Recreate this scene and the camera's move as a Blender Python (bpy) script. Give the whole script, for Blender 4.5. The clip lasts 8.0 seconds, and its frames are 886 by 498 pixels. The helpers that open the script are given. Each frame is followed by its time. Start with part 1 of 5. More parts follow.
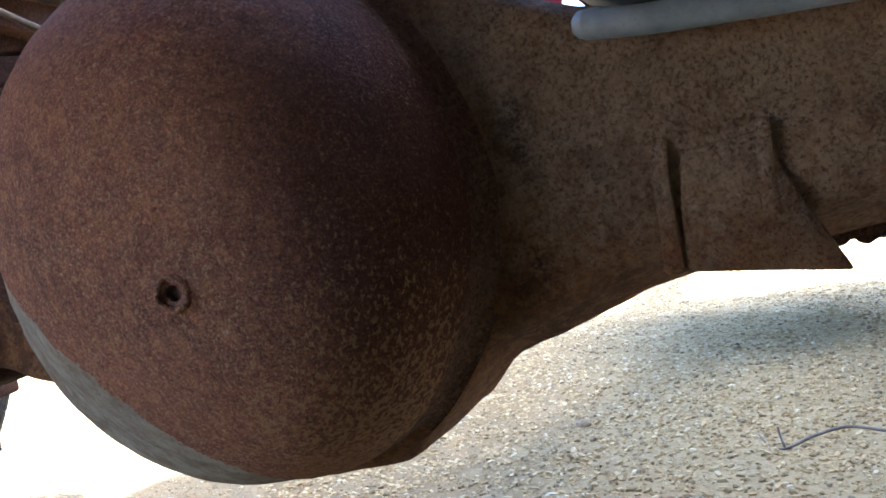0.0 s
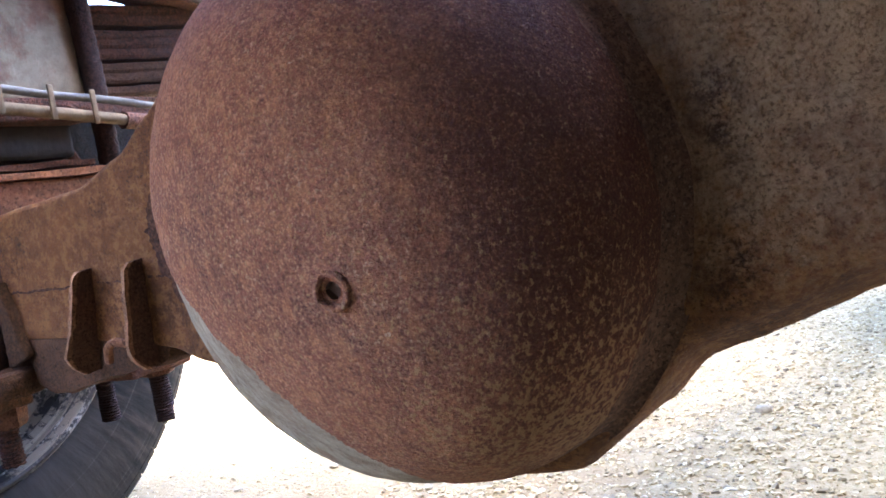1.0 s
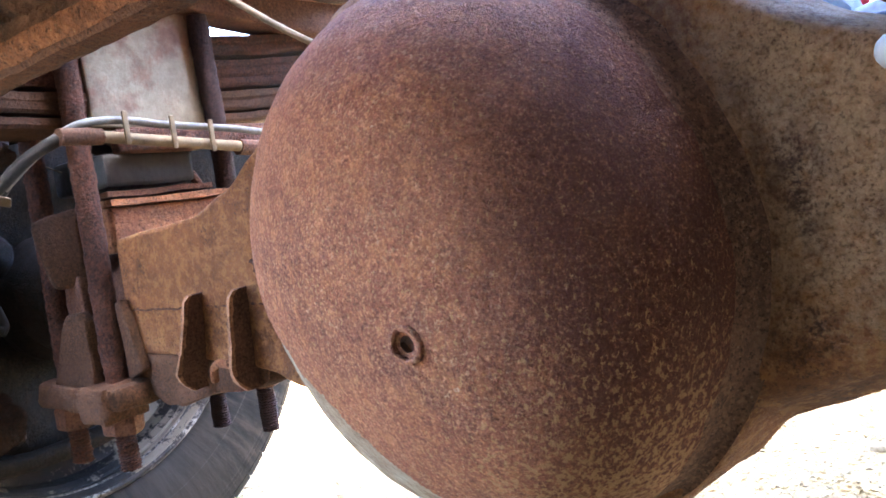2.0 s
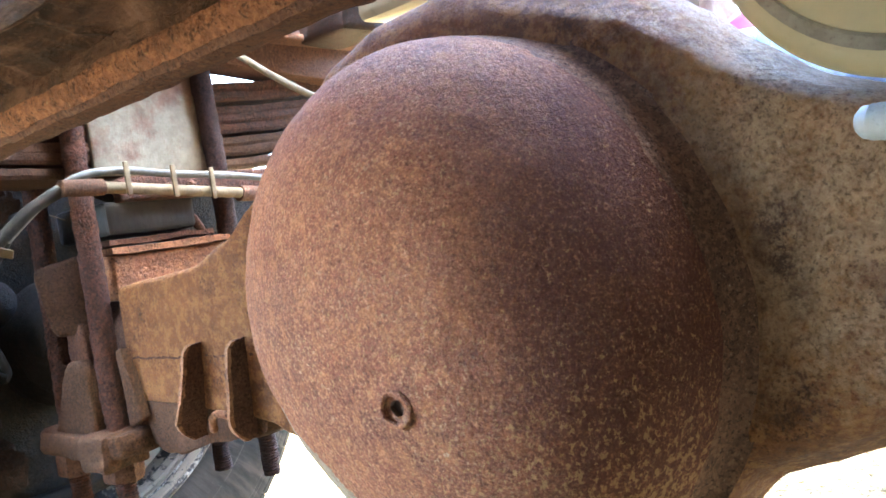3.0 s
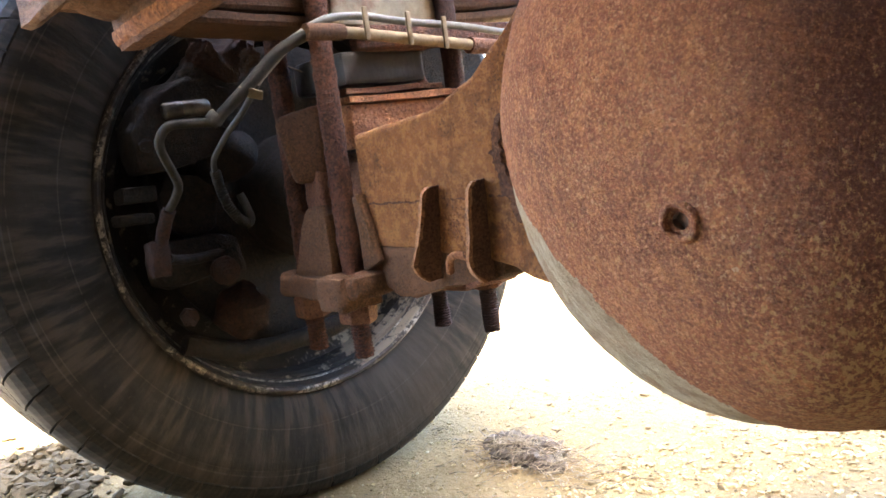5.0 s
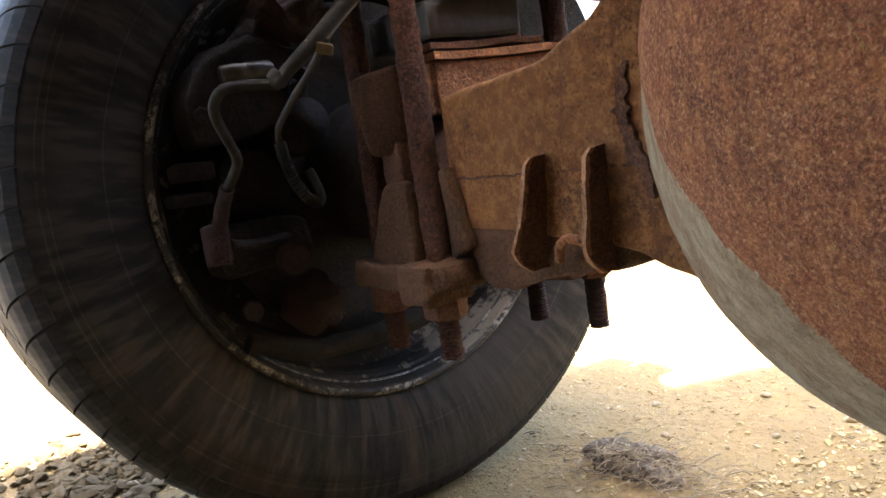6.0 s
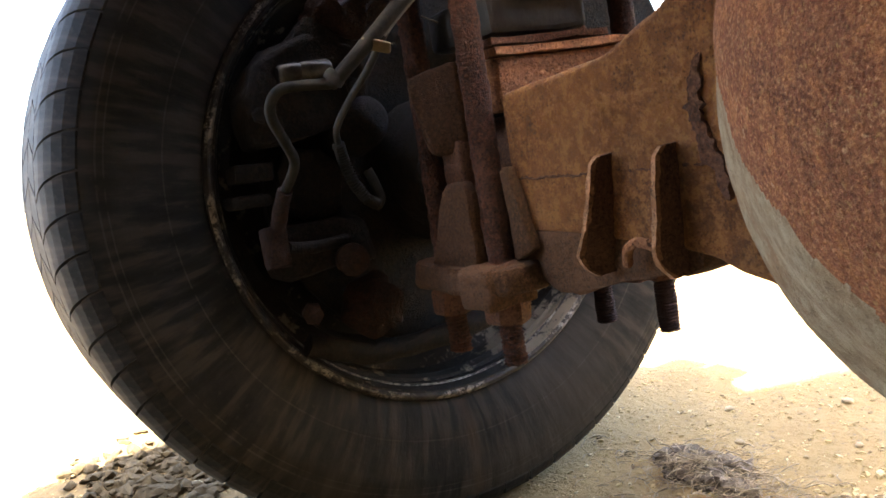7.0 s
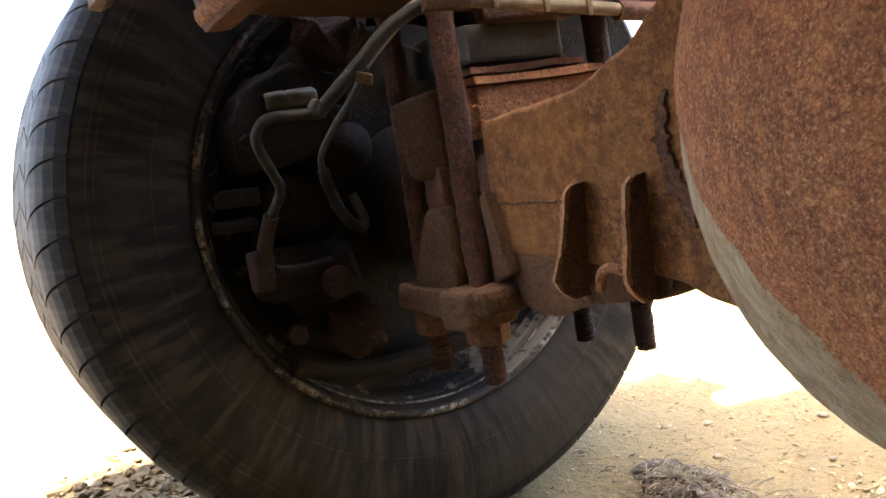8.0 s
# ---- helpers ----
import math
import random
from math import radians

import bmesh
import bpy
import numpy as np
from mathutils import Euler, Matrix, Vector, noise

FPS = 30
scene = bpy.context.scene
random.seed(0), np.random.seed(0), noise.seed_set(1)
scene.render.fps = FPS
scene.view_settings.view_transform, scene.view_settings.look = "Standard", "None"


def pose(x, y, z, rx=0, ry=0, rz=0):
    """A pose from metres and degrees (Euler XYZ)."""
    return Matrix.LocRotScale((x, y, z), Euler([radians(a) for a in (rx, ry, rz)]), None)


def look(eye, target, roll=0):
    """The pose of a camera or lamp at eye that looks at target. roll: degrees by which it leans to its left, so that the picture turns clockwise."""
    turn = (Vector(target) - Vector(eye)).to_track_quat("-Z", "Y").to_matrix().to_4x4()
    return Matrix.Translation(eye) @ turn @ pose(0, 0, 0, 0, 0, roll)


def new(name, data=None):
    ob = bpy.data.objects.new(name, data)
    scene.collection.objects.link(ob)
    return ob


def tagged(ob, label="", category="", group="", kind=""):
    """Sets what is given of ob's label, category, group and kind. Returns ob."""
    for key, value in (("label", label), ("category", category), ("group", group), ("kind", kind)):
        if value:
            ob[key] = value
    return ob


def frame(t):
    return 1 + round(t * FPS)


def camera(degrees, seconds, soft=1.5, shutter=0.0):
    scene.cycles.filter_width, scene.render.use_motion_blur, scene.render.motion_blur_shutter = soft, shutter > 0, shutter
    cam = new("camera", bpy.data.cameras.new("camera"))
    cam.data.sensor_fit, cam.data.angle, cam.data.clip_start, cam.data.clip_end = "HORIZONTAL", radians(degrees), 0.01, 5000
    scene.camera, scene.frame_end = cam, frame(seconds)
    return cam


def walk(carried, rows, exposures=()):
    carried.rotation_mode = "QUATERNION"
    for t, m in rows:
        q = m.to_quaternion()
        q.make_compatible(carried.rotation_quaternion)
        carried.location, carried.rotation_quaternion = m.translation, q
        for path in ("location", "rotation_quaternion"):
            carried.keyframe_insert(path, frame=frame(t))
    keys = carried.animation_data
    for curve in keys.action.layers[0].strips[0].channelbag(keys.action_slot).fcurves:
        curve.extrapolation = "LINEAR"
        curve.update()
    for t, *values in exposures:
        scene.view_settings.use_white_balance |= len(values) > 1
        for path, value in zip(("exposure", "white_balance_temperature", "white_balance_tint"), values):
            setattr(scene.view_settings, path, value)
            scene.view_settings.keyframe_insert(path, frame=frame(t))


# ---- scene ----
cam = camera(53.7, 8.0, soft=1.6)
METRES, EYE, TILT, LEAN, TURN = 0.49, 0.415, -3.5, 9.0, 20.0
ROWS = [
    (0.0, 0.0, 0.0, 0.0, 0.0, 0.0, -0.0),
    (0.5, -0.0387, 0.0662, 0.0029, 2.57, -1.31, 0.32),
    (1.0, -0.0294, 0.1165, 0.0421, 10.34, -2.85, -0.25),
    (1.5, -0.0028, 0.1072, 0.0784, 15.82, -3.5, -1.19),
    (2.0, 0.0299, 0.1006, 0.1152, 18.3, -3.18, -1.48),
    (3.5, 0.0549, 0.0975, 0.1699, 19.33, -0.96, -0.73),
    (4.0, 0.0468, 0.0621, 0.1366, 24.0, -3.41, -2.15),
    (4.5, 0.0254, 0.0418, 0.1072, 27.91, -5.86, -2.26),
    (5.0, -0.0615, 0.0872, 0.0435, 30.67, -8.11, -1.94),
    (6.5, -0.2893, 0.3725, 0.0006, 37.7, -9.68, -0.45),
    (7.0, -0.2836, 0.3612, 0.0104, 39.58, -9.91, -0.04),
    (7.5, -0.2697, 0.3589, 0.0245, 39.74, -9.24, 0.18),
    (8.0, -0.2439, 0.3343, 0.0404, 38.82, -9.15, 0.06),
]
EXPOSURES = [(0.0, 3.85, 4850, 8), (0.5, 4.15, 4850, 10), (1.0, 4.78, 4900, 14), (2.0, 5.58, 5150, 11), (3.5, 6.00, 5250, -3), (4.5, 6.05, 5700, 4), (5.2, 4.92, 6100, 8), (6.4, 4.30, 6300, 8), (8.0, 4.40, 6500, 9)]
walk(cam, [(t, pose(0.352, -0.603, EYE, TILT, LEAN, TURN) @ pose(METRES * x, METRES * y, METRES * z, 90 + pitch, roll, yaw)) for t, x, y, z, yaw, pitch, roll in ROWS], EXPOSURES)

# ---- light: a bright day, the truck shaded by unseen walls added behind it ----
SUN_ELEVATION, SUN_AZIMUTH = 64.0, -24.0   # azimuth counted from +x towards +y
world = bpy.data.worlds.new("sky")
scene.world = world
world.use_nodes = True
wn = world.node_tree
sky = wn.nodes.new("ShaderNodeTexSky")
sky.sky_type = "NISHITA"
sky.sun_disc = False
sky.sun_elevation = radians(SUN_ELEVATION)
sky.sun_rotation = radians(90.0 - SUN_AZIMUTH)
sky.dust_density = 4.0
wn.links.new(sky.outputs[0], wn.nodes["Background"].inputs[0])
wn.nodes["Background"].inputs[1].default_value = 0.15
sun = new("sun", bpy.data.lights.new("sun", "SUN"))
sun.data.energy = 5.0
sun.data.angle = radians(0.7)
sun.data.color = (1.0, 0.95, 0.88)
sd = Vector((math.cos(radians(SUN_AZIMUTH)) * math.cos(radians(SUN_ELEVATION)), math.sin(radians(SUN_AZIMUTH)) * math.cos(radians(SUN_ELEVATION)), math.sin(radians(SUN_ELEVATION))))
sun.matrix_world = look(sd * 20, (0, 0, 0))


# ---- materials ----
class Nodes:
    """Short hand for a node material."""
    def __init__(self, name):
        self.m = bpy.data.materials.new(name)
        self.m.use_nodes = True
        self.t = self.m.node_tree
        self.p = self.t.nodes["Principled BSDF"]
        self.co = self.t.nodes.new("ShaderNodeTexCoord").outputs["Object"]

    def link(self, a, b):
        self.t.links.new(a, b)

    def noise(self, scale, detail=6.0, rough=0.6, stretch=None, distort=0.0):
        n = self.t.nodes.new("ShaderNodeTexNoise")
        n.inputs["Scale"].default_value = scale
        n.inputs["Detail"].default_value = detail
        n.inputs["Roughness"].default_value = rough
        n.inputs["Distortion"].default_value = distort
        if stretch:
            mp = self.t.nodes.new("ShaderNodeMapping")
            mp.inputs["Scale"].default_value = stretch
            self.link(self.co, mp.inputs[0])
            self.link(mp.outputs[0], n.inputs["Vector"])
        else:
            self.link(self.co, n.inputs["Vector"])
        return n.outputs["Fac"]

    def voronoi(self, scale, feature="F1"):
        n = self.t.nodes.new("ShaderNodeTexVoronoi")
        n.feature = feature
        n.inputs["Scale"].default_value = scale
        self.link(self.co, n.inputs["Vector"])
        return n.outputs["Distance"]

    def ramp(self, fac, stops):
        r = self.t.nodes.new("ShaderNodeValToRGB")
        el = r.color_ramp.elements
        while len(el) < len(stops):
            el.new(0.5)
        for e, (pos, c) in zip(el, stops):
            e.position = pos
            e.color = (*c, 1) if len(c) == 3 else c
        self.link(fac, r.inputs[0])
        return r.outputs[0]

    def mask(self, fac, lo, hi):
        return self.ramp(fac, [(lo, (0, 0, 0)), (hi, (1, 1, 1))])

    def mix(self, fac, a, b, mode="MIX"):
        n = self.t.nodes.new("ShaderNodeMix")
        n.data_type = "RGBA"
        n.blend_type = mode
        for sock, v in ((n.inputs[0], fac), (n.inputs[6], a), (n.inputs[7], b)):
            if isinstance(v, (int, float)):
                sock.default_value = v
            elif isinstance(v, tuple):
                sock.default_value = (*v, 1)
            else:
                self.link(v, sock)
        return n.outputs[2]

    def math(self, op, a, b):
        n = self.t.nodes.new("ShaderNodeMath")
        n.operation = op
        for sock, v in ((n.inputs[0], a), (n.inputs[1], b)):
            if isinstance(v, (int, float)):
                sock.default_value = v
            else:
                self.link(v, sock)
        return n.outputs[0]

    def bump(self, height, strength, distance):
        n = self.t.nodes.new("ShaderNodeBump")
        n.inputs["Strength"].default_value = strength
        n.inputs["Distance"].default_value = distance
        self.link(height, n.inputs["Height"])
        self.link(n.outputs[0], self.p.inputs["Normal"])

    def finish(self, colour, rough, metal=0.0, spec=0.3):
        for sock, v in ((self.p.inputs["Base Color"], colour), (self.p.inputs["Roughness"], rough), (self.p.inputs["Metallic"], metal)):
            if isinstance(v, (int, float)):
                sock.default_value = v
            elif isinstance(v, tuple):
                sock.default_value = (*v, 1)
            else:
                self.link(v, sock)
        self.p.inputs["Specular IOR Level"].default_value = spec
        return self.m


def rust(name, dark, mid, light, big=5.0, grain=70.0, speck=(0.45, 0.33, 0.24), specks=0.64, relief=0.0016, rough=0.82, flake=0.5):
    """Rusty iron: blotches, grain, pale specks of scale and dust."""
    n = Nodes(name)
    grain = grain * 3.2
    blot = n.noise(big, 10, 0.70)
    fine = n.noise(grain, 8, 0.7)
    dust = n.noise(grain * 2.2, 4, 0.6)
    base = n.ramp(blot, [(0.30, dark), (0.50, mid), (0.72, light)])
    base = n.mix(n.mask(fine, 0.45, 0.60), base, light)
    base = n.mix(n.math("MULTIPLY", n.mask(n.noise(grain * 0.30, 10, 0.80), 0.50, 0.55), flake), base, dark)
    base = n.mix(n.math("MULTIPLY", n.mask(n.noise(grain * 1.5, 6, 0.75), 0.54, 0.60), 0.75), base, tuple(0.4 * v for v in dark))
    base = n.mix(n.math("MULTIPLY", n.mask(dust, specks, specks + 0.08), 0.7), base, speck)
    h = n.math("ADD", n.math("MULTIPLY", fine, 1.0), n.math("MULTIPLY", dust, 0.55))
    h = n.math("ADD", h, n.math("MULTIPLY", n.noise(grain * 0.16, 8, 0.7), 1.9))
    n.bump(h, 1.0, relief * 1.7)
    return n.finish(base, n.ramp(fine, [(0.3, (rough - 0.12,) * 3), (0.7, (rough + 0.12,) * 3)]), 0.0, 0.2)


def make_cover_rust():
    """Dark red-brown rust, sandy grain, ochre mud splashed low, a few pale chips."""
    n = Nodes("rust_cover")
    blot = n.noise(7.0, 10, 0.66)
    grain = n.noise(420.0, 5, 0.7)
    fine = n.noise(900.0, 3, 0.6)
    base = n.ramp(blot, [(0.30, (0.1130, 0.0415, 0.0248)), (0.50, (0.2200, 0.0780, 0.0390)), (0.70, (0.3150, 0.1240, 0.0596))])
    base = n.mix(n.math("MULTIPLY", n.mask(n.noise(60.0, 8, 0.75), 0.46, 0.62), 0.45), base, (0.2920, 0.1289, 0.0576))
    base = n.mix(n.math("MULTIPLY", n.mask(grain, 0.46, 0.64), 0.72), base, (0.4200, 0.2080, 0.0980))
    base = n.mix(n.math("MULTIPLY", n.mask(n.noise(300.0, 5, 0.7), 0.53, 0.62), 0.45), base, (0.0651, 0.0268, 0.0180))
    base = n.mix(n.math("MULTIPLY", n.math("MULTIPLY", n.mask(n.noise(330.0, 5, 0.62), 0.575, 0.63), n.mask(n.noise(16.0, 5, 0.6), 0.36, 0.60)), 0.75), base, (0.4380, 0.2475, 0.1292))
    base = n.mix(n.math("MULTIPLY", n.mask(n.noise(95.0, 8, 0.72, (1, 1, 0.7)), 0.50, 0.60), 0.55), base, (0.3931, 0.1650, 0.0656))
    base = n.mix(n.math("MULTIPLY", n.mask(n.noise(22.0, 8, 0.62), 0.52, 0.70), 0.32), base, (0.1179, 0.0371, 0.0238))
    for scale, weight in ((820.0, 0.33), (480.0, 0.20)):
        cell = n.t.nodes.new("ShaderNodeTexVoronoi")
        cell.inputs["Scale"].default_value = scale
        n.link(n.co, cell.inputs["Vector"])
        tone = n.t.nodes.new("ShaderNodeSeparateColor")
        n.link(cell.outputs["Color"], tone.inputs[0])
        base = n.mix(weight, base, n.math("ADD", 0.52, n.math("MULTIPLY", n.math("POWER", tone.outputs[0], 2.0), 1.45)), "MULTIPLY")
    sep = n.t.nodes.new("ShaderNodeSeparateXYZ")
    n.link(n.co, sep.inputs[0])
    low = n.math("MULTIPLY", n.ramp(sep.outputs[2], [(0.27, (1, 1, 1)), (0.43, (0.0000, 0.0000, 0.0000))]), n.ramp(n.math("ADD", sep.outputs[0], 0.5), [(0.50, (0.0562, 0.0516, 0.0497)), (0.60, (1, 1, 1))]))
    splash = n.mask(n.math("ADD", n.noise(260.0, 7, 0.70, (1, 1, 0.75)), n.math("MULTIPLY", low, 0.150)), 0.600, 0.655)
    base = n.mix(n.math("MULTIPLY", splash, 0.82), base, (0.3850, 0.2150, 0.0880))
    # shade on the right flank put into the colour as dark red, broken by grains
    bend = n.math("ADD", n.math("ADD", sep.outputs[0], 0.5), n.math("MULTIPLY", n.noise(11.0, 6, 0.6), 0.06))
    shaded_flank = n.math("MULTIPLY", n.mask(n.math("ADD", bend, n.math("MULTIPLY", n.noise(230.0, 5, 0.7), 0.07)), 0.620, 0.680), n.math("SUBTRACT", 1.0, n.math("MULTIPLY", splash, 0.8)))
    base = n.mix(n.math("MULTIPLY", n.math("MULTIPLY", shaded_flank, n.math("SUBTRACT", 1.0, n.math("MULTIPLY", n.mask(n.noise(480.0, 5, 0.7), 0.50, 0.64), 0.65))), 0.76), base, (0.0811, 0.0258, 0.0166))
    chip = n.t.nodes.new("ShaderNodeTexVoronoi")
    chip.inputs["Scale"].default_value = 55.0
    wob = n.t.nodes.new("ShaderNodeTexNoise")
    wob.inputs["Scale"].default_value = 500.0
    n.link(n.co, wob.inputs["Vector"])
    push = n.t.nodes.new("ShaderNodeVectorMath")
    push.operation = "MULTIPLY_ADD"
    n.link(wob.outputs["Color"], push.inputs[0])
    push.inputs[1].default_value = (0.0079, 0.0073, 0.0070)
    n.link(n.co, push.inputs[2])
    n.link(push.outputs[0], chip.inputs["Vector"])
    sepc = n.t.nodes.new("ShaderNodeSeparateColor")
    n.link(chip.outputs["Color"], sepc.inputs[0])
    spot = n.math("MULTIPLY", n.math("LESS_THAN", chip.outputs["Distance"], n.math("MULTIPLY", sepc.outputs[1], 0.12)), n.math("GREATER_THAN", sepc.outputs[0], 0.86))
    base = n.mix(n.math("MULTIPLY", spot, 0.85), base, (0.4600, 0.2900, 0.1700))
    h = n.math("ADD", n.math("ADD", grain, n.math("MULTIPLY", fine, 0.5)), n.math("ADD", n.math("MULTIPLY", n.noise(110.0, 6, 0.65), 1.5), n.math("MULTIPLY", spot, 1.2)))
    n.bump(h, 1.0, 0.0020)
    return n.finish(base, n.ramp(grain, [(0.3, (0.78,) * 3), (0.7, (0.97,) * 3)]), 0.0, 0.2)


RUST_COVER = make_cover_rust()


def make_housing_rust():
    """Ochre rust, pitted with dark spots; one half pale with dry dust and a long seeping stain."""
    n = Nodes("rust_housing")
    sep = n.t.nodes.new("ShaderNodeSeparateXYZ")
    n.link(n.co, sep.inputs[0])
    blot = n.noise(15.0, 10, 0.72)
    grain = n.noise(300.0, 6, 0.7)
    pits = n.noise(380.0, 7, 0.74)
    crust = n.noise(85.0, 9, 0.76)
    base = n.ramp(blot, [(0.32, (0.105, 0.036, 0.011)), (0.50, (0.205, 0.077, 0.020)), (0.68, (0.295, 0.120, 0.032))])
    base = n.mix(n.math("MULTIPLY", n.mask(crust, 0.48, 0.56), 0.6), base, (0.390, 0.175, 0.050))
    base = n.mix(n.math("MULTIPLY", n.mask(n.noise(55.0, 10, 0.8), 0.54, 0.66), 0.40), base, (0.085, 0.036, 0.015))
    # pale half ends low down: shade under the arm put into the colour
    half = n.math("MULTIPLY", n.mask(n.math("ADD", sep.outputs[0], 0.5), 0.55, 0.70), n.mask(n.math("ADD", sep.outputs[2], n.math("MULTIPLY", n.noise(18.0, 7, 0.7), 0.12)), 0.37, 0.46))
    dusty = n.mask(n.math("ADD", n.math("ADD", n.math("MULTIPLY", n.noise(130.0, 8, 0.75), 0.75), n.math("MULTIPLY", n.noise(20.0, 8, 0.72), 0.45)), n.math("MULTIPLY", half, 0.25)), 0.67, 0.88)
    base = n.mix(n.math("MULTIPLY", n.math("MULTIPLY", dusty, n.math("ADD", n.math("MULTIPLY", half, 0.88), 0.12)), 0.85), base, (0.510, 0.318, 0.165))
    off = n.math("ABSOLUTE", n.math("SUBTRACT", n.math("ADD", sep.outputs[0], n.math("MULTIPLY", n.noise(22.0, 8, 0.7), 0.075)), 0.2375), 0.0)
    stain = n.math("MULTIPLY", n.math("SUBTRACT", 1.0, n.mask(off, 0.004, 0.026)), n.math("MULTIPLY", n.mask(n.noise(95.0, 9, 0.8), 0.42, 0.54), n.mask(n.noise(31.0, 7, 0.7), 0.44, 0.58)))
    base = n.mix(n.math("MULTIPLY", stain, 0.88), base, (0.082, 0.034, 0.018))
    base = n.mix(n.math("MULTIPLY", n.mask(grain, 0.52, 0.68), 0.5), base, n.mix(half, (0.340, 0.160, 0.050), (0.330, 0.195, 0.088)))
    base = n.mix(n.math("MULTIPLY", n.math("MULTIPLY", n.mask(pits, 0.54, 0.60), n.mask(n.noise(13.0, 8, 0.75), 0.36, 0.56)), n.math("SUBTRACT", 0.80, n.math("MULTIPLY", half, 0.25))), base, (0.070, 0.031, 0.016))
    seep = n.math("MULTIPLY", n.math("MULTIPLY", n.mask(n.noise(15.0, 10, 0.78, (1, 1, 0.55), 0.6), 0.50, 0.60), n.mask(n.noise(70.0, 9, 0.8), 0.36, 0.60)), half)
    base = n.mix(n.math("MULTIPLY", seep, 0.68), base, (0.140, 0.057, 0.026))
    h = n.math("ADD", grain, n.math("MULTIPLY", n.math("SUBTRACT", 1.0, n.mask(pits, 0.54, 0.66)), 0.9))
    h = n.math("ADD", h, n.math("ADD", n.math("MULTIPLY", n.noise(48.0, 9, 0.72), 2.2), n.math("MULTIPLY", crust, 1.2)))
    n.bump(h, 1.0, 0.0034)
    return n.finish(base, n.ramp(grain, [(0.3, (0.70,) * 3), (0.7, (0.95,) * 3)]), 0.0, 0.3)


RUST_HOUSING = make_housing_rust()
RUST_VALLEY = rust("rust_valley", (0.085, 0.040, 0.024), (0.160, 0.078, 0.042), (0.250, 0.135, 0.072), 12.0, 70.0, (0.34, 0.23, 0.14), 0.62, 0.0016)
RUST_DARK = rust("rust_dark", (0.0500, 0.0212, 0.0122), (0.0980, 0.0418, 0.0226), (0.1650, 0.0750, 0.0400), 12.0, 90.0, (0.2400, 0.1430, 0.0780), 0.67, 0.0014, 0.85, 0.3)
RUST_ORANGE = rust("rust_orange", (0.1029, 0.0398, 0.0176), (0.2048, 0.0805, 0.0328), (0.3150, 0.1387, 0.0600), 14.0, 55.0, (0.3622, 0.2182, 0.1080), 0.64, 0.0020)


def make_beam_rust():
    """Rolled steel gone to layered scale: dark hollows, dusty pink-brown sheets, orange blooms, drawn out along the beam."""
    n = Nodes("rust_scale")
    sheets = n.noise(24.0, 9, 0.66, (0.40, 1, 1), 0.8)
    torn = n.noise(62.0, 9, 0.74, (0.50, 1, 1), 0.5)
    grain = n.noise(260.0, 6, 0.7)
    base = n.ramp(sheets, [(0.34, (0.0330, 0.0175, 0.0105)), (0.47, (0.0900, 0.0440, 0.0240)), (0.56, (0.1650, 0.0850, 0.0500)), (0.68, (0.2500, 0.1450, 0.0950))])
    base = n.mix(n.math("MULTIPLY", n.mask(torn, 0.52, 0.60), 0.70), base, (0.0380, 0.0195, 0.0120))
    base = n.mix(n.math("MULTIPLY", n.mask(n.noise(17.0, 8, 0.7, (0.6, 1, 1)), 0.60, 0.70), 0.65), base, (0.2900, 0.1080, 0.0300))
    base = n.mix(n.math("MULTIPLY", n.mask(grain, 0.53, 0.66), 0.45), base, (0.2300, 0.1250, 0.0720))
    n.bump(n.math("ADD", n.math("MULTIPLY", torn, 2.4), n.math("MULTIPLY", grain, 0.5)), 1.0, 0.0030)
    return n.finish(base, n.ramp(grain, [(0.3, (0.80,) * 3), (0.7, (0.97,) * 3)]), 0.0, 0.2)


RUST_SCALE = make_beam_rust()
# lighter rust that paints light onto the tab edges
RUST_LIT_EDGE = rust("rust_lit_edge", (0.130, 0.060, 0.027), (0.270, 0.125, 0.055), (0.380, 0.190, 0.090), 30.0, 60.0, (0.42, 0.27, 0.15), 0.66, 0.0014)
RUST_RED = rust("flaky_red_rust", (0.0280, 0.0110, 0.0062), (0.0640, 0.0245, 0.0135), (0.1250, 0.0480, 0.0240), 34.0, 80.0, (0.2600, 0.1250, 0.0640), 0.66, 0.0030, 0.85, 0.35)
RUST_DUSTY = rust("dusty_brown_rust", (0.0380, 0.0175, 0.0085), (0.0700, 0.0320, 0.0150), (0.1100, 0.0530, 0.0245), 16.0, 90.0, (0.1800, 0.1020, 0.0480), 0.68, 0.0012, 0.92, 0.2)
IRON_DARK = rust("greasy_iron", (0.0050, 0.0036, 0.0027), (0.0125, 0.0085, 0.0060), (0.0290, 0.0185, 0.0120), 20.0, 70.0, (0.0500, 0.0310, 0.0190), 0.68, 0.0018, 0.78)
IRON_RUST = rust("greasy_rust", (0.0100, 0.0048, 0.0028), (0.0230, 0.0098, 0.0052), (0.0450, 0.0185, 0.0098), 18.0, 80.0, (0.0800, 0.0380, 0.0190), 0.70, 0.0016, 0.8, 0.35)
IRON_BOLT = rust("sooty_iron", (0.0130, 0.0062, 0.0052), (0.0270, 0.0130, 0.0105), (0.0500, 0.0245, 0.0190), 20.0, 90.0, (0.0800, 0.0420, 0.0300), 0.68, 0.0012, 0.9, 0.3)


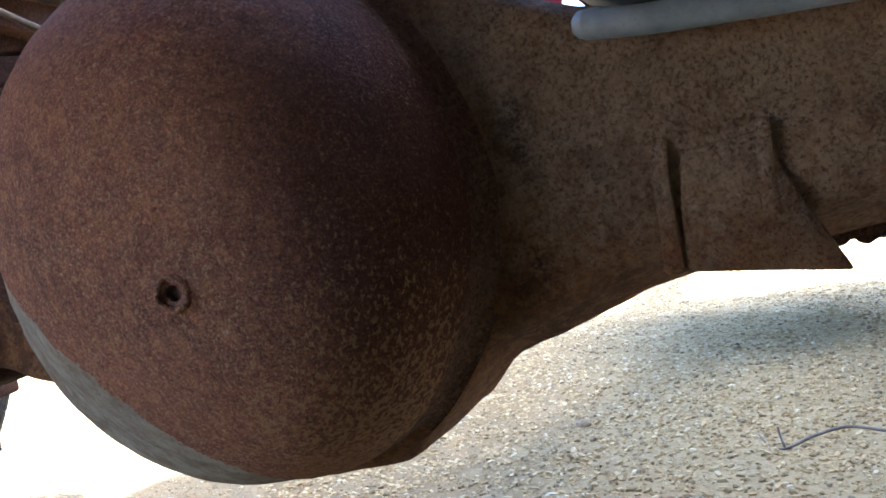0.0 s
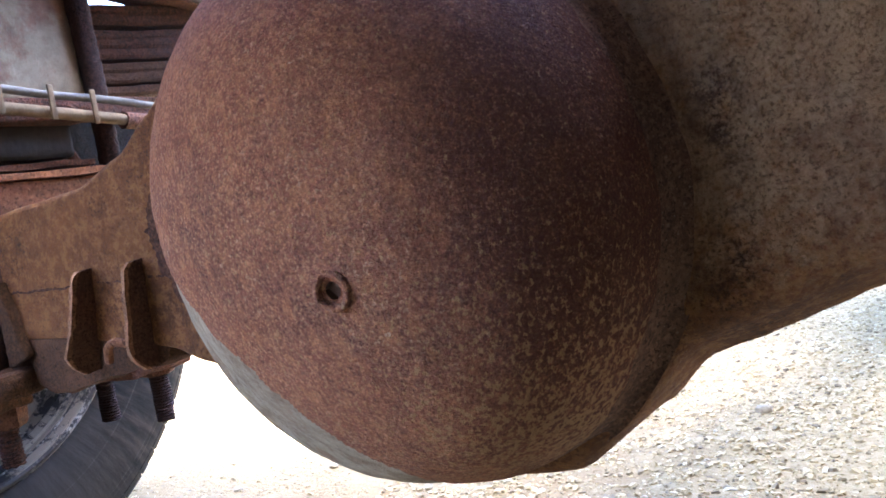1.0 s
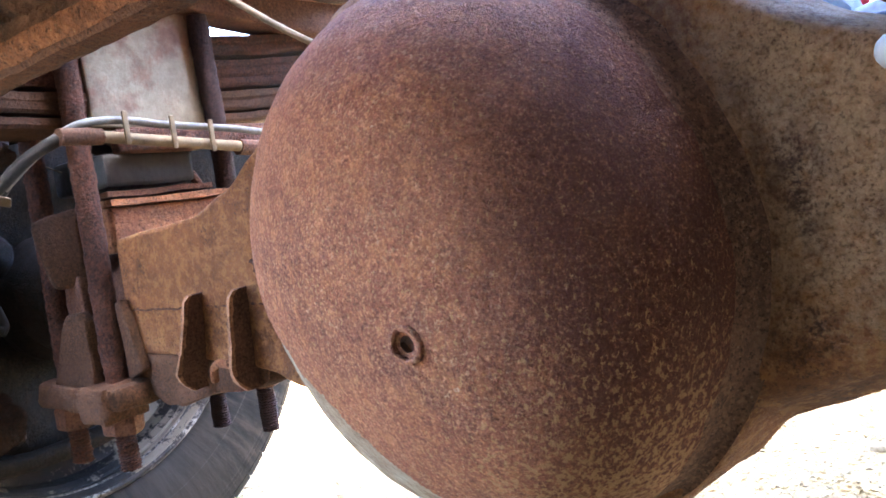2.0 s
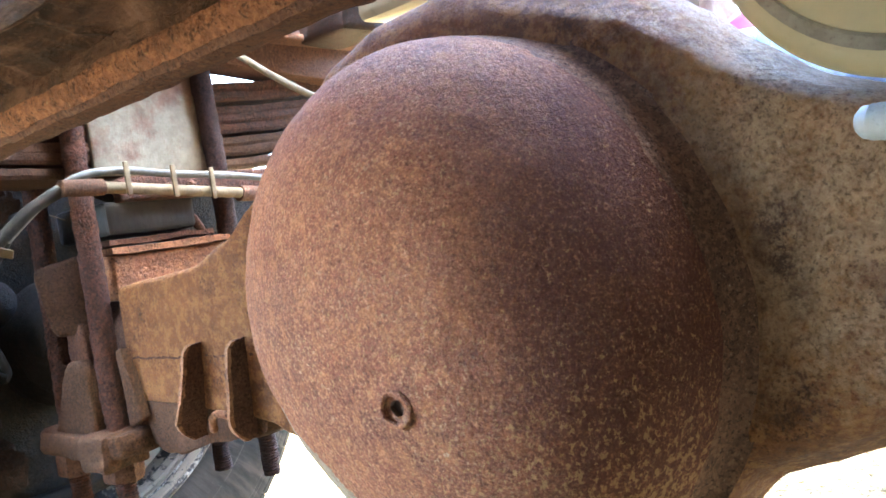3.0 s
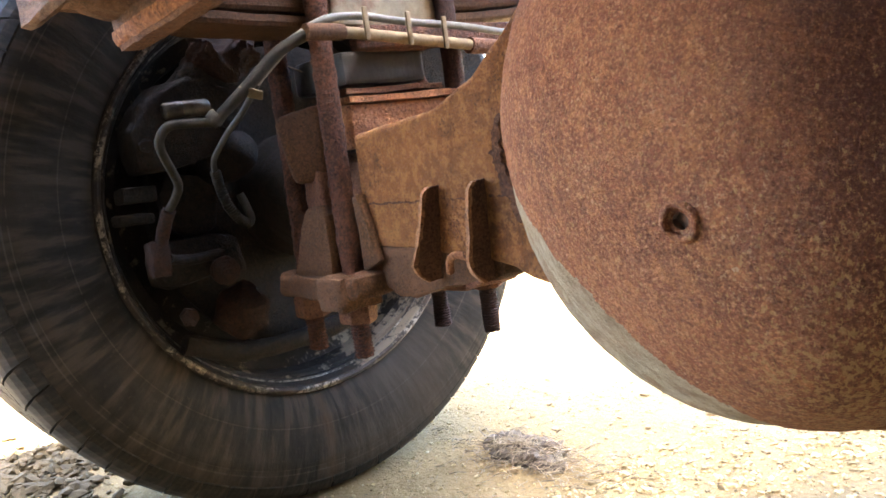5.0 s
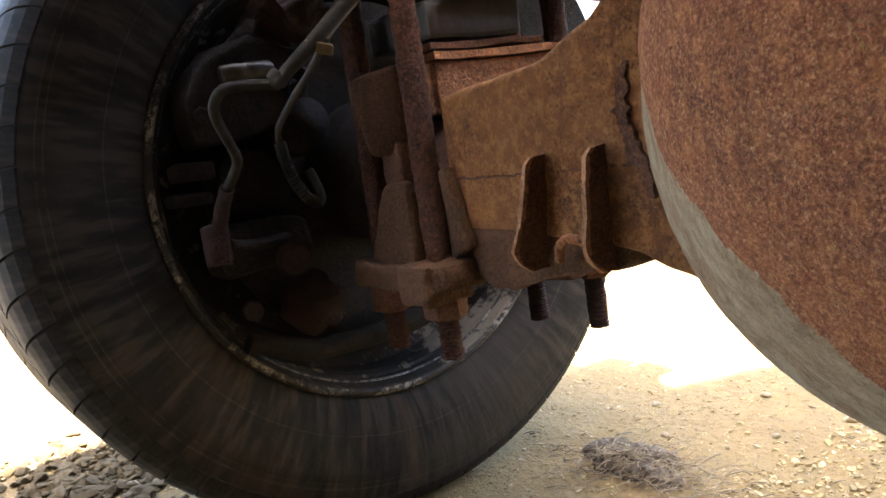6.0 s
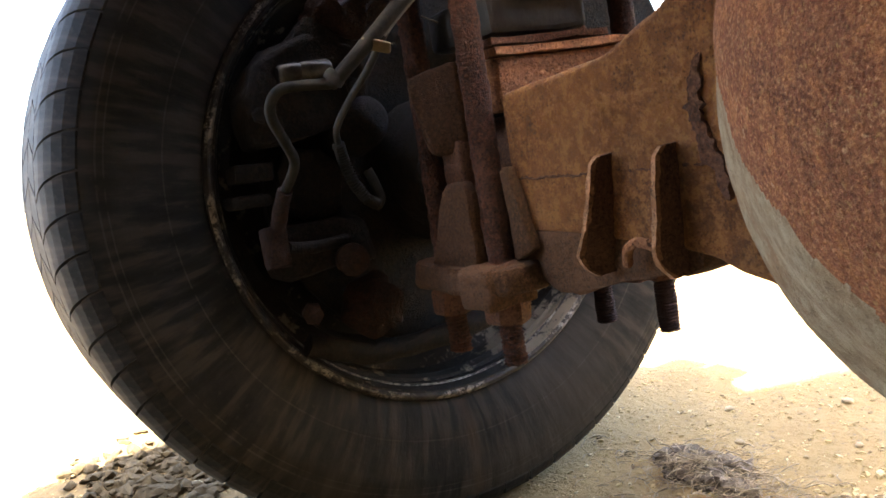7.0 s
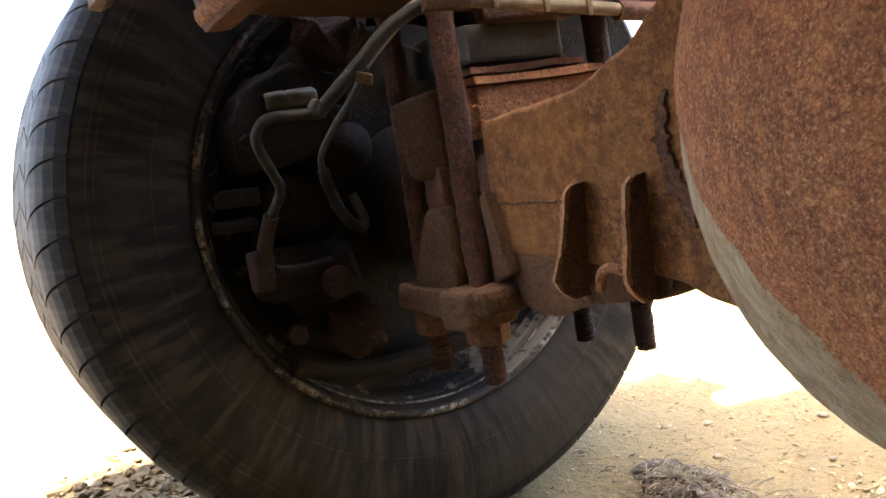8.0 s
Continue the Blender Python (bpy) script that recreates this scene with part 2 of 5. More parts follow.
def plain(name, a, b, scale, rough=0.6, metal=0.0, relief=0.0006, stretch=None, spec=0.4):
    n = Nodes(name)
    f = n.noise(scale, 7, 0.65, stretch)
    g = n.noise(scale * 7, 5, 0.6)
    col = n.ramp(f, [(0.32, a), (0.68, b)])
    col = n.mix(n.math("MULTIPLY", n.mask(g, 0.58, 0.72), 0.5), col, tuple(0.6 * v for v in a))
    n.bump(n.math("ADD", f, n.math("MULTIPLY", g, 0.5)), 0.7, relief)
    return n.finish(col, n.ramp(g, [(0.3, (rough - 0.1,) * 3), (0.7, (rough + 0.1,) * 3)]), metal, spec)


def make_bare():
    """Bare grey primer, streaked brown and cracked."""
    n = Nodes("grey_primer")
    a = n.noise(45.0, 9, 0.72)
    b = n.noise(260.0, 6, 0.7)
    col = n.ramp(a, [(0.34, (0.1850, 0.1250, 0.0700)), (0.50, (0.3100, 0.2360, 0.1480)), (0.66, (0.4150, 0.3360, 0.2260))])
    col = n.mix(n.math("MULTIPLY", n.mask(n.noise(28.0, 9, 0.78, (1, 1, 0.5)), 0.52, 0.62), 0.6), col, (0.2380, 0.1330, 0.0700))
    col = n.mix(n.math("MULTIPLY", n.mask(b, 0.58, 0.66), 0.6), col, (0.0980, 0.0700, 0.0476))
    n.bump(n.math("ADD", n.math("MULTIPLY", a, 1.6), b), 1.0, 0.0022)
    return n.finish(col, 0.85, 0.0, 0.25)


SEALANT = make_bare()
PIPE = plain("dusty_pipe", (0.0950, 0.0650, 0.0340), (0.1850, 0.1350, 0.0760), 70.0, 0.78, spec=0.15)
PIPE_GREY = plain("grey_pipe", (0.070, 0.062, 0.048), (0.145, 0.130, 0.104), 60.0, 0.68)
PALE_TUBE = plain("pale_grey_paint", (0.20, 0.207, 0.203), (0.36, 0.362, 0.345), 34.0, 0.5)
DUSTY_HOSE = plain("rubber_hose", (0.012, 0.0100, 0.0075), (0.036, 0.0290, 0.0205), 60.0, 0.85, spec=0.12)
WORN_PIN = plain("worn_dusty_pin", (0.0350, 0.0290, 0.0220), (0.1400, 0.1200, 0.0950), 60.0, 0.42, 0.8)
HOSE = plain("rubber_hose", (0.020, 0.018, 0.015), (0.065, 0.055, 0.043), 18.0, 0.75, spec=0.2)
GREY_STEEL = plain("grey_steel", (0.018, 0.015, 0.013), (0.052, 0.045, 0.039), 26.0, 0.55, 0.0, 0.0010, (1, 1, 0.3), 0.3)
TANK = plain("dusty_tank_paint", (0.200, 0.170, 0.100), (0.290, 0.252, 0.160), 7.0, 0.6)
WOOD_GREY = plain("weathered_board", (0.10, 0.07, 0.05), (0.22, 0.16, 0.11), 6.0, 0.85, 0.0, 0.002, (1, 12, 12))
STRAW = plain("dry_straw", (0.1500, 0.1050, 0.0600), (0.3300, 0.2500, 0.1450), 60.0, 0.85)
SOCKET = plain("oily_socket", (0.085, 0.046, 0.030), (0.190, 0.110, 0.070), 200.0, 0.7)
RED_CLOTH = plain("red_cloth", (0.48, 0.03, 0.05), (0.62, 0.07, 0.09), 6.0, 0.8)
PINK_CLOTH = plain("pink_cloth", (0.30, 0.060, 0.130), (0.40, 0.120, 0.200), 6.0, 0.8)
NAVY_CLOTH = plain("navy_cloth", (0.020, 0.028, 0.055), (0.05, 0.06, 0.09), 8.0, 0.8)
BLUE_CLOTH = plain("pale_blue_cloth", (0.100, 0.145, 0.220), (0.200, 0.255, 0.310), 6.0, 0.8)


def make_painted():
    """Old white paint with rust blooming through."""
    n = Nodes("flaking_white_paint")
    f = n.noise(11.0, 9, 0.68)
    g = n.noise(60.0, 7, 0.7)
    paint = n.ramp(g, [(0.3, (0.2300, 0.1880, 0.1180)), (0.7, (0.3700, 0.3080, 0.1980))])
    red = n.ramp(g, [(0.3, (0.1200, 0.0462, 0.0245)), (0.7, (0.2560, 0.1155, 0.0595))])
    col = n.mix(n.math("MULTIPLY", n.mask(f, 0.47, 0.57), 0.70), paint, red)
    col = n.mix(n.math("MULTIPLY", n.mask(n.noise(26.0, 9, 0.75), 0.52, 0.62), 0.35), col, red)
    n.bump(n.math("ADD", f, g), 0.8, 0.0015)
    return n.finish(col, 0.7)


PAINTED = make_painted()


def make_rubber():
    """Worn tyre rubber: radial scuffs and dried mud."""
    n = Nodes("worn_tyre_rubber")
    sep = n.t.nodes.new("ShaderNodeSeparateXYZ")
    n.link(n.co, sep.inputs[0])
    ang = n.math("ARCTAN2", sep.outputs[1], sep.outputs[2])
    rad = n.math("SQRT", n.math("ADD", n.math("MULTIPLY", sep.outputs[1], sep.outputs[1]), n.math("MULTIPLY", sep.outputs[2], sep.outputs[2])), 0.0)
    comb = n.t.nodes.new("ShaderNodeCombineXYZ")
    n.link(n.math("MULTIPLY", ang, 9.0), comb.inputs[0])
    n.link(n.math("MULTIPLY", rad, 5.0), comb.inputs[1])
    streak = n.t.nodes.new("ShaderNodeTexNoise")
    streak.inputs["Scale"].default_value = 2.6
    streak.inputs["Detail"].default_value = 7
    n.link(comb.outputs[0], streak.inputs["Vector"])
    mud = n.noise(5.0, 8, 0.65)
    fine = n.noise(120.0, 5, 0.6)
    col = n.ramp(streak.outputs["Fac"], [(0.38, (0.0085, 0.0070, 0.0055)), (0.50, (0.0160, 0.0130, 0.0098)), (0.62, (0.0410, 0.0310, 0.0210))])
    col = n.mix(n.math("MULTIPLY", n.mask(mud, 0.48, 0.70), 0.6), col, (0.0430, 0.0315, 0.0205))
    col = n.mix(n.math("MULTIPLY", n.mask(fine, 0.60, 0.70), 0.35), col, (0.0500, 0.0375, 0.0255))
    for r0, wide in ((0.3615, 0.0009), (0.3545, 0.0007), (0.3020, 0.0008)):
        ring = n.math("LESS_THAN", n.math("ABSOLUTE", n.math("SUBTRACT", rad, n.math("ADD", r0, n.math("MULTIPLY", mud, 0.004))), 0.0), wide)
        col = n.mix(n.math("MULTIPLY", n.math("MULTIPLY", ring, n.mask(streak.outputs["Fac"], 0.35, 0.6)), 0.7), col, (0.0640, 0.0530, 0.0400))
    side = n.math("ABSOLUTE", n.math("ADD", n.math("ADD", sep.outputs[1], n.math("MULTIPLY", fine, 0.010)), 0.013), 0.0)
    seep = n.math("MULTIPLY", n.math("SUBTRACT", 1.0, n.mask(side, 0.001, 0.010)), n.math("LESS_THAN", sep.outputs[2], -0.265))
    col = n.mix(n.math("MULTIPLY", seep, 0.6), col, (0.0729, 0.0411, 0.0199))
    low = n.ramp(n.math("ADD", sep.outputs[2], 0.5), [(0.10, (1, 1, 1)), (0.42, (0, 0, 0))])
    col = n.mix(n.math("MULTIPLY", n.math("MULTIPLY", low, n.mask(mud, 0.40, 0.60)), 0.5), col, (0.0497, 0.0358, 0.0239))
    n.bump(n.math("ADD", n.math("MULTIPLY", streak.outputs["Fac"], 1.8), n.math("MULTIPLY", fine, 0.5)), 0.6, 0.0012)
    return n.finish(col, 0.78, 0.0, 0.22)


RUBBER = make_rubber()


def make_rim():
    n = Nodes("worn_rim_paint")
    f = n.noise(9.0, 9, 0.7)
    g = n.noise(70.0, 7, 0.7)
    col = n.ramp(f, [(0.36, (0.012, 0.011, 0.010)), (0.55, (0.032, 0.025, 0.020)), (0.72, (0.085, 0.060, 0.042))])
    col = n.mix(n.math("MULTIPLY", n.mask(g, 0.58, 0.66), 0.35), col, (0.13, 0.10, 0.075))
    sep = n.t.nodes.new("ShaderNodeSeparateXYZ")
    n.link(n.co, sep.inputs[0])
    low = n.ramp(sep.outputs[2], [(0.20, (0.16, 0.16, 0.16)), (0.30, (0.0, 0.0, 0.0))])
    caked = n.mask(n.math("ADD", n.noise(30.0, 9, 0.7), n.math("MULTIPLY", low, n.mask(n.math("ADD", sep.outputs[1], 0.5), 0.50, 0.60))), 0.58, 0.64)
    col = n.mix(n.math("MULTIPLY", caked, 0.85), col, (0.230, 0.180, 0.125))
    n.bump(n.math("ADD", f, n.math("ADD", g, caked)), 0.7, 0.0014)
    return n.finish(col, n.ramp(g, [(0.3, (0.62,) * 3), (0.7, (0.88,) * 3)]), 0.1, 0.25)


RIM = make_rim()


def make_rim_edge():
    """Black rim edge rubbed bright in broken strokes."""
    n = Nodes("scuffed_rim_edge")
    rub = n.math("MULTIPLY", n.mask(n.noise(24.0, 8, 0.7), 0.46, 0.56), n.mask(n.noise(150.0, 8, 0.75), 0.46, 0.56))
    col = n.mix(rub, n.ramp(n.noise(60.0, 7, 0.7), [(0.35, (0.012, 0.010, 0.008)), (0.65, (0.050, 0.036, 0.026))]), (0.340, 0.290, 0.230))
    n.bump(rub, 0.5, 0.0006)
    return n.finish(col, 0.5, 0.2, 0.4)


RIM_LIP = make_rim_edge()



def make_ground():
    """Trodden sandy earth with grit."""
    n = Nodes("sandy_earth")
    a = n.noise(1.3, 8, 0.6)
    b = n.noise(14.0, 8, 0.65)
    c = n.noise(95.0, 6, 0.65)
    col = n.ramp(a, [(0.32, (0.200, 0.118, 0.034)), (0.50, (0.290, 0.175, 0.050)), (0.68, (0.360, 0.228, 0.074))])
    col = n.mix(n.math("MULTIPLY", n.mask(b, 0.45, 0.68), 0.45), col, (0.335, 0.215, 0.080))
    col = n.mix(n.math("MULTIPLY", n.mask(c, 0.55, 0.68), 0.40), col, (0.40, 0.280, 0.130))
    col = n.mix(n.math("MULTIPLY", n.mask(c, 0.30, 0.42), 0.5), (0.12, 0.095, 0.065), col)
    sep = n.t.nodes.new("ShaderNodeSeparateXYZ")
    n.link(n.co, sep.inputs[0])
    pale = n.mask(n.math("ADD", n.math("ADD", sep.outputs[0], 0.5), n.math("MULTIPLY", b, 0.5)), 0.58, 1.02)
    col = n.mix(n.math("MULTIPLY", pale, 0.52), col, n.ramp(c, [(0.32, (0.28, 0.200, 0.090)), (0.5, (0.40, 0.300, 0.145)), (0.68, (0.48, 0.380, 0.210))]))
    h = n.math("ADD", n.math("MULTIPLY", b, 1.6), n.math("MULTIPLY", c, 0.8))
    n.bump(h, 0.9, 0.008)
    return n.finish(col, 0.95, 0.0, 0.1)


GROUND = make_ground()


def make_grit():
    """Stone and bark chips, each its own tone."""
    n = Nodes("stone_and_bark_chips")
    geo = n.t.nodes.new("ShaderNodeNewGeometry")
    col = n.ramp(geo.outputs["Random Per Island"], [(0.0, (0.150, 0.105, 0.052)), (0.25, (0.270, 0.190, 0.085)), (0.6, (0.370, 0.260, 0.112)), (0.92, (0.430, 0.325, 0.165)), (1.0, (0.50, 0.41, 0.26))])
    g = n.noise(160.0, 4, 0.6)
    col = n.mix(n.math("MULTIPLY", n.mask(g, 0.45, 0.7), 0.3), col, (0.26, 0.20, 0.12))
    n.bump(g, 0.6, 0.001)
    return n.finish(col, 0.9, 0.0, 0.15)


GRIT = make_grit()
GRAVEL = plain("grey_gravel", (0.0420, 0.0290, 0.0145), (0.0900, 0.0630, 0.0310), 60.0, 0.95, 0, 0.002, spec=0.1)
STONE = plain("dull_stone", (0.20, 0.145, 0.075), (0.36, 0.275, 0.160), 60.0, 0.9, 0, 0.002)


# ---- building blocks ----
def mesh_object(name, bm, material, smooth=True):
    me = bpy.data.meshes.new(name)
    bmesh.ops.recalc_face_normals(bm, faces=bm.faces)
    for e in bm.edges:
        e.smooth = len(e.link_faces) == 2 and e.calc_face_angle(0.0) < 0.7
    bm.to_mesh(me)
    bm.free()
    me.materials.append(material)
    for p in me.polygons:
        p.use_smooth = smooth
    return new(name, me)


def thing(name, at, label, category, group="", kind=""):
    ob = new(name)
    ob.location = at
    ob.empty_display_size = 0.05
    return tagged(ob, label, category, group, kind)


def part(name, bm, material, parent, label="", smooth=True):
    """One mesh, built in world places, under a thing or a part."""
    ob = mesh_object(name, bm, material, smooth)
    ob.parent = parent
    if parent.data is None:
        ob.matrix_parent_inverse = Matrix.Translation(parent.location).inverted()
    if label:
        ob["label"] = label
    return ob


def box(lo, hi, bevel=0.004, bm=None, m=None, segs=2):
    bm = bm or bmesh.new()
    c = [(a + b) / 2 for a, b in zip(lo, hi)]
    s = [b - a for a, b in zip(lo, hi)]
    r = bmesh.ops.create_cube(bm, size=1, matrix=Matrix.LocRotScale(c, None, s))
    vs = r["verts"]
    if bevel:
        es = list({e for v in vs for e in v.link_edges})
        b = bmesh.ops.bevel(bm, geom=es, offset=bevel, segments=segs, profile=0.5, affect="EDGES")
        vs = list({v for f in b["faces"] for v in f.verts} | {v for v in vs if v.is_valid})
    if m is not None:
        bmesh.ops.transform(bm, matrix=m, verts=vs)
    return bm


def rough_up(bm, size, amount, seed=0.0):
    """Push the vertices about by noise: corroded, dented metal."""
    for v in bm.verts:
        q = v.co * size + Vector((seed, seed * 1.7, -seed))
        v.co += Vector((noise.noise(q), noise.noise(q + Vector((9.1, 0, 0))), noise.noise(q + Vector((0, 7.3, 0))))) * amount
    return bm


def cuts(bm, n=2):
    bmesh.ops.subdivide_edges(bm, edges=bm.edges[:], cuts=n, use_grid_fill=True)
    return bm


def crumble(bm, n=3, coarse=0.0028, fine=0.0014, seed=0.0):
    """Corroded edges: cut the faces small and push them about at two scales."""
    return rough_up(rough_up(cuts(bm, n), 42, coarse, seed), 170, fine, seed)


def tube(points, r, sides=12, bm=None, steps=6, radii=None):
    """A smooth tube through the points."""
    bm = bm or bmesh.new()
    P = [Vector(p) for p in points]
    R = radii or [r] * len(P)
    path, rad = [], []
    for i in range(len(P) - 1):
        a, b, c, d = P[max(i - 1, 0)], P[i], P[i + 1], P[min(i + 2, len(P) - 1)]
        for k in range(steps):
            t = k / steps
            path.append(0.5 * ((2 * b) + (c - a) * t + (2 * a - 5 * b + 4 * c - d) * t * t + (3 * b - a - 3 * c + d) * t ** 3))
            rad.append(R[i] * (1 - t) + R[i + 1] * t)
    path.append(P[-1])
    rad.append(R[-1])
    up, rings = Vector((0.3, 0.5, 0.81)), []
    for i, p in enumerate(path):
        d = (path[min(i + 1, len(path) - 1)] - path[max(i - 1, 0)]).normalized()
        x = (up - d * up.dot(d)).normalized()
        y = d.cross(x)
        up = x
        rings.append([bm.verts.new(p + (x * math.cos(2 * math.pi * k / sides) + y * math.sin(2 * math.pi * k / sides)) * rad[i]) for k in range(sides)])
    for a, b in zip(rings, rings[1:]):
        for k in range(sides):
            bm.faces.new((a[k], a[(k + 1) % sides], b[(k + 1) % sides], b[k]))
    bm.faces.new(rings[0])
    bm.faces.new(rings[-1])
    return bm


def lathe(profile, at, axis, sides=64, bm=None, closed=False):
    """Turn (along, radius) pairs round an axis through at."""
    bm = bm or bmesh.new()
    q = Vector((0, 0, 1)).rotation_difference(Vector(axis)).to_matrix()
    rings = []
    for h, r in profile:
        if r < 1e-6:
            rings.append([bm.verts.new(Vector(at) + q @ Vector((0, 0, h)))])
        else:
            rings.append([bm.verts.new(Vector(at) + q @ Vector((r * math.cos(2 * math.pi * k / sides), r * math.sin(2 * math.pi * k / sides), h))) for k in range(sides)])
    pairs = list(zip(rings, rings[1:])) + ([(rings[-1], rings[0])] if closed else [])
    for a, b in pairs:
        for k in range(sides):
            k2 = (k + 1) % sides
            if len(a) == 1 and len(b) == 1:
                continue
            if len(a) == 1:
                bm.faces.new((a[0], b[k2], b[k]))
            elif len(b) == 1:
                bm.faces.new((a[k], a[k2], b[0]))
            else:
                bm.faces.new((a[k], a[k2], b[k2], b[k]))
    return bm


def lerp_table(table, x):
    if x <= table[0][0]:
        return table[0][1]
    for (x0, y0), (x1, y1) in zip(table, table[1:]):
        if x <= x1:
            t = (x - x0) / (x1 - x0)
            t = t * t * (3 - 2 * t) * 0.35 + t * 0.65
            return y0 + (y1 - y0) * t
    return table[-1][1]


def sweep_plate(outline, depth, axis, bevel=0.002):
    """A plate cut to an outline (2D points in the plane across axis), from depth[0] to depth[1]."""
    bm = bmesh.new()
    def place(u, v, d):
        return (d, u, v) if axis == "x" else (u, d, v) if axis == "y" else (u, v, d)
    lo = [bm.verts.new(place(u, v, depth[0])) for u, v in outline]
    hi = [bm.verts.new(place(u, v, depth[1])) for u, v in outline]
    bm.faces.new(lo)
    bm.faces.new(hi)
    n = len(outline)
    for i in range(n):
        bm.faces.new((lo[i], lo[(i + 1) % n], hi[(i + 1) % n], hi[i]))
    if bevel:
        bmesh.ops.bevel(bm, geom=bm.edges[:], offset=bevel, segments=2, profile=0.5, affect="EDGES")
    return bm


# ---- ground ----
def axis_steps():
    s, v, d = [0.0], 0.0, 0.03
    while v < 320:
        d = 0.03 if v < 1.5 else d * 1.16
        v += d
        s.append(v)
    return [-a for a in reversed(s[1:])] + s


def ground_height(x, y):
    near = max(0.0, 1 - max(abs(x + 0.1), abs(y - 0.6)) / 4.0)
    h = 0.016 * noise.noise(Vector((x * 1.3, y * 1.3, 3.1))) + 0.008 * noise.noise(Vector((x * 6, y * 6, 1.1))) + 0.004 * noise.noise(Vector((x * 17, y * 17, 2.1)))
    keep = min(1.0, max(0.0, (math.hypot(x + 0.82, y) - 0.15) / 0.3))
    heap = 0.05 * math.exp(-((x + 1.25) ** 2 / 0.06 + (y + 0.35) ** 2 / 0.05))
    return h * near * keep + heap


def build_ground():
    s = axis_steps()
    bm = bmesh.new()
    rows = [[bm.verts.new((x - 0.1, y + 0.5, ground_height(x - 0.1, y + 0.5))) for y in s] for x in s]
    for a, b in zip(rows, rows[1:]):
        for k in range(len(s) - 1):
            bm.faces.new((a[k], b[k], b[k + 1], a[k + 1]))
    ob = mesh_object("ground", bm, GROUND)
    tagged(ob, "sandy trodden earth under and around the truck", "ground", "", "structure")


build_ground()


def build_grit():
    rng = random.Random(4)
    verts, faces = [], []
    for i in range(90000):
        while True:
            x, y = rng.uniform(-1.5, 1.3), rng.uniform(-0.5, 2.6)
            if rng.random() < (1.0 if x > -0.45 else 0.30):
                break
        size = rng.choice((0.0012, 0.0015, 0.0018, 0.002, 0.0025, 0.003, 0.0035, 0.0045) if x > -0.45 else (0.001, 0.0012, 0.0015, 0.002, 0.003)) * rng.uniform(0.7, 1.3)
        z = ground_height(x, y)
        a = rng.uniform(0, math.pi)
        e = rng.uniform(1.0, 2.1)
        n = 5
        b0 = len(verts)
        tilt = Euler((rng.uniform(-0.4, 0.4), rng.uniform(-0.4, 0.4), a)).to_matrix()
        for lev, sc in ((-0.3, 1.0), (0.45, 0.7)):
            for k in range(n):
                w = 2 * math.pi * k / n + rng.uniform(-0.5, 0.5)
                v = tilt @ Vector((math.cos(w) * size * e * sc, math.sin(w) * size * sc, lev * size))
                verts.append((x + v.x, y + v.y, z + v.z + size * 0.15))
        faces.append(tuple(range(b0 + n, b0 + 2 * n)))
        for k in range(n):
            faces.append((b0 + k, b0 + (k + 1) % n, b0 + n + (k + 1) % n, b0 + n + k))
    me = bpy.data.meshes.new("grit")
    me.from_pydata(verts, [], faces)
    me.materials.append(GRIT)
    tagged(new("grit", me), "pale stone and bark chips strewn over the earth", "gravel", "", "stuff")


build_grit()

# ---- unseen plain walls, added to block light from behind ----
WALL = plain("dark_shade_wall", (0.045, 0.037, 0.030), (0.090, 0.075, 0.060), 3.0, 0.9, 0, 0.004)
bm = box((-7.0, -0.2, -0.1), (1.9, 0.0, 3.89), 0.0, m=pose(0, 0, 0, 0, 0, 66.0))
bmesh.ops.transform(bm, matrix=Matrix.Translation(Vector((0.914, -0.407, 0)) * 1.0), verts=bm.verts)
tagged(mesh_object("shade_wall_rear", box((-0.80, -1.62, -0.1), (0.43, -1.45, 3.3), 0.0), WALL, False), "unseen dark wall added to block light behind the truck's tail", "wall", "", "structure")
tagged(mesh_object("shade_wall_south", bm, WALL, False), "unseen dark wall added to shade the truck", "wall", "", "structure")

# ---- rear axle ----
CX, CZ = -0.030, 0.408            # middle of the differential
TOP_R = [(0.0, 0.240), (0.05, 0.236), (0.10, 0.219), (0.15, 0.184), (0.18, 0.156), (0.22, 0.128), (0.26, 0.109), (0.32, 0.098), (0.45, 0.093), (0.80, 0.088)]
TOP_L = [(0.0, 0.240), (0.05, 0.236), (0.10, 0.219), (0.15, 0.180), (0.18, 0.150), (0.22, 0.116), (0.26, 0.090), (0.32, 0.070), (0.40, 0.062), (0.47, 0.057), (0.70, 0.055)]
BOT_R = [(0.0, 0.192), (0.05, 0.192), (0.115, 0.184), (0.16, 0.153), (0.196, 0.117), (0.225, 0.107), (0.25, 0.099), (0.275, 0.090), (0.30, 0.081), (0.33, 0.074), (0.36, 0.070), (0.41, 0.060), (0.45, 0.054), (0.80, 0.050)]
BOT_L = [(0.0, 0.180), (0.05, 0.167), (0.10, 0.144), (0.16, 0.115), (0.20, 0.096), (0.235, 0.081), (0.27, 0.075), (0.33, 0.070), (0.40, 0.066), (0.70, 0.060)]
RISE = [(0.0, 0.004), (0.08, 0.010), (0.14, 0.024), (0.18, 0.034), (0.215, 0.030), (0.25, 0.021), (0.30, 0.012), (0.40, 0.008), (0.8, 0.006)]
KNEE = [(0.0, 0.206), (0.05, 0.205), (0.10, 0.200), (0.151, 0.186), (0.176, 0.170), (0.192, 0.16), (0.215, 0.141), (0.239, 0.126), (0.259, 0.115), (0.283, 0.107), (0.36, 0.088), (0.5, 0.083), (0.8, 0.078)]
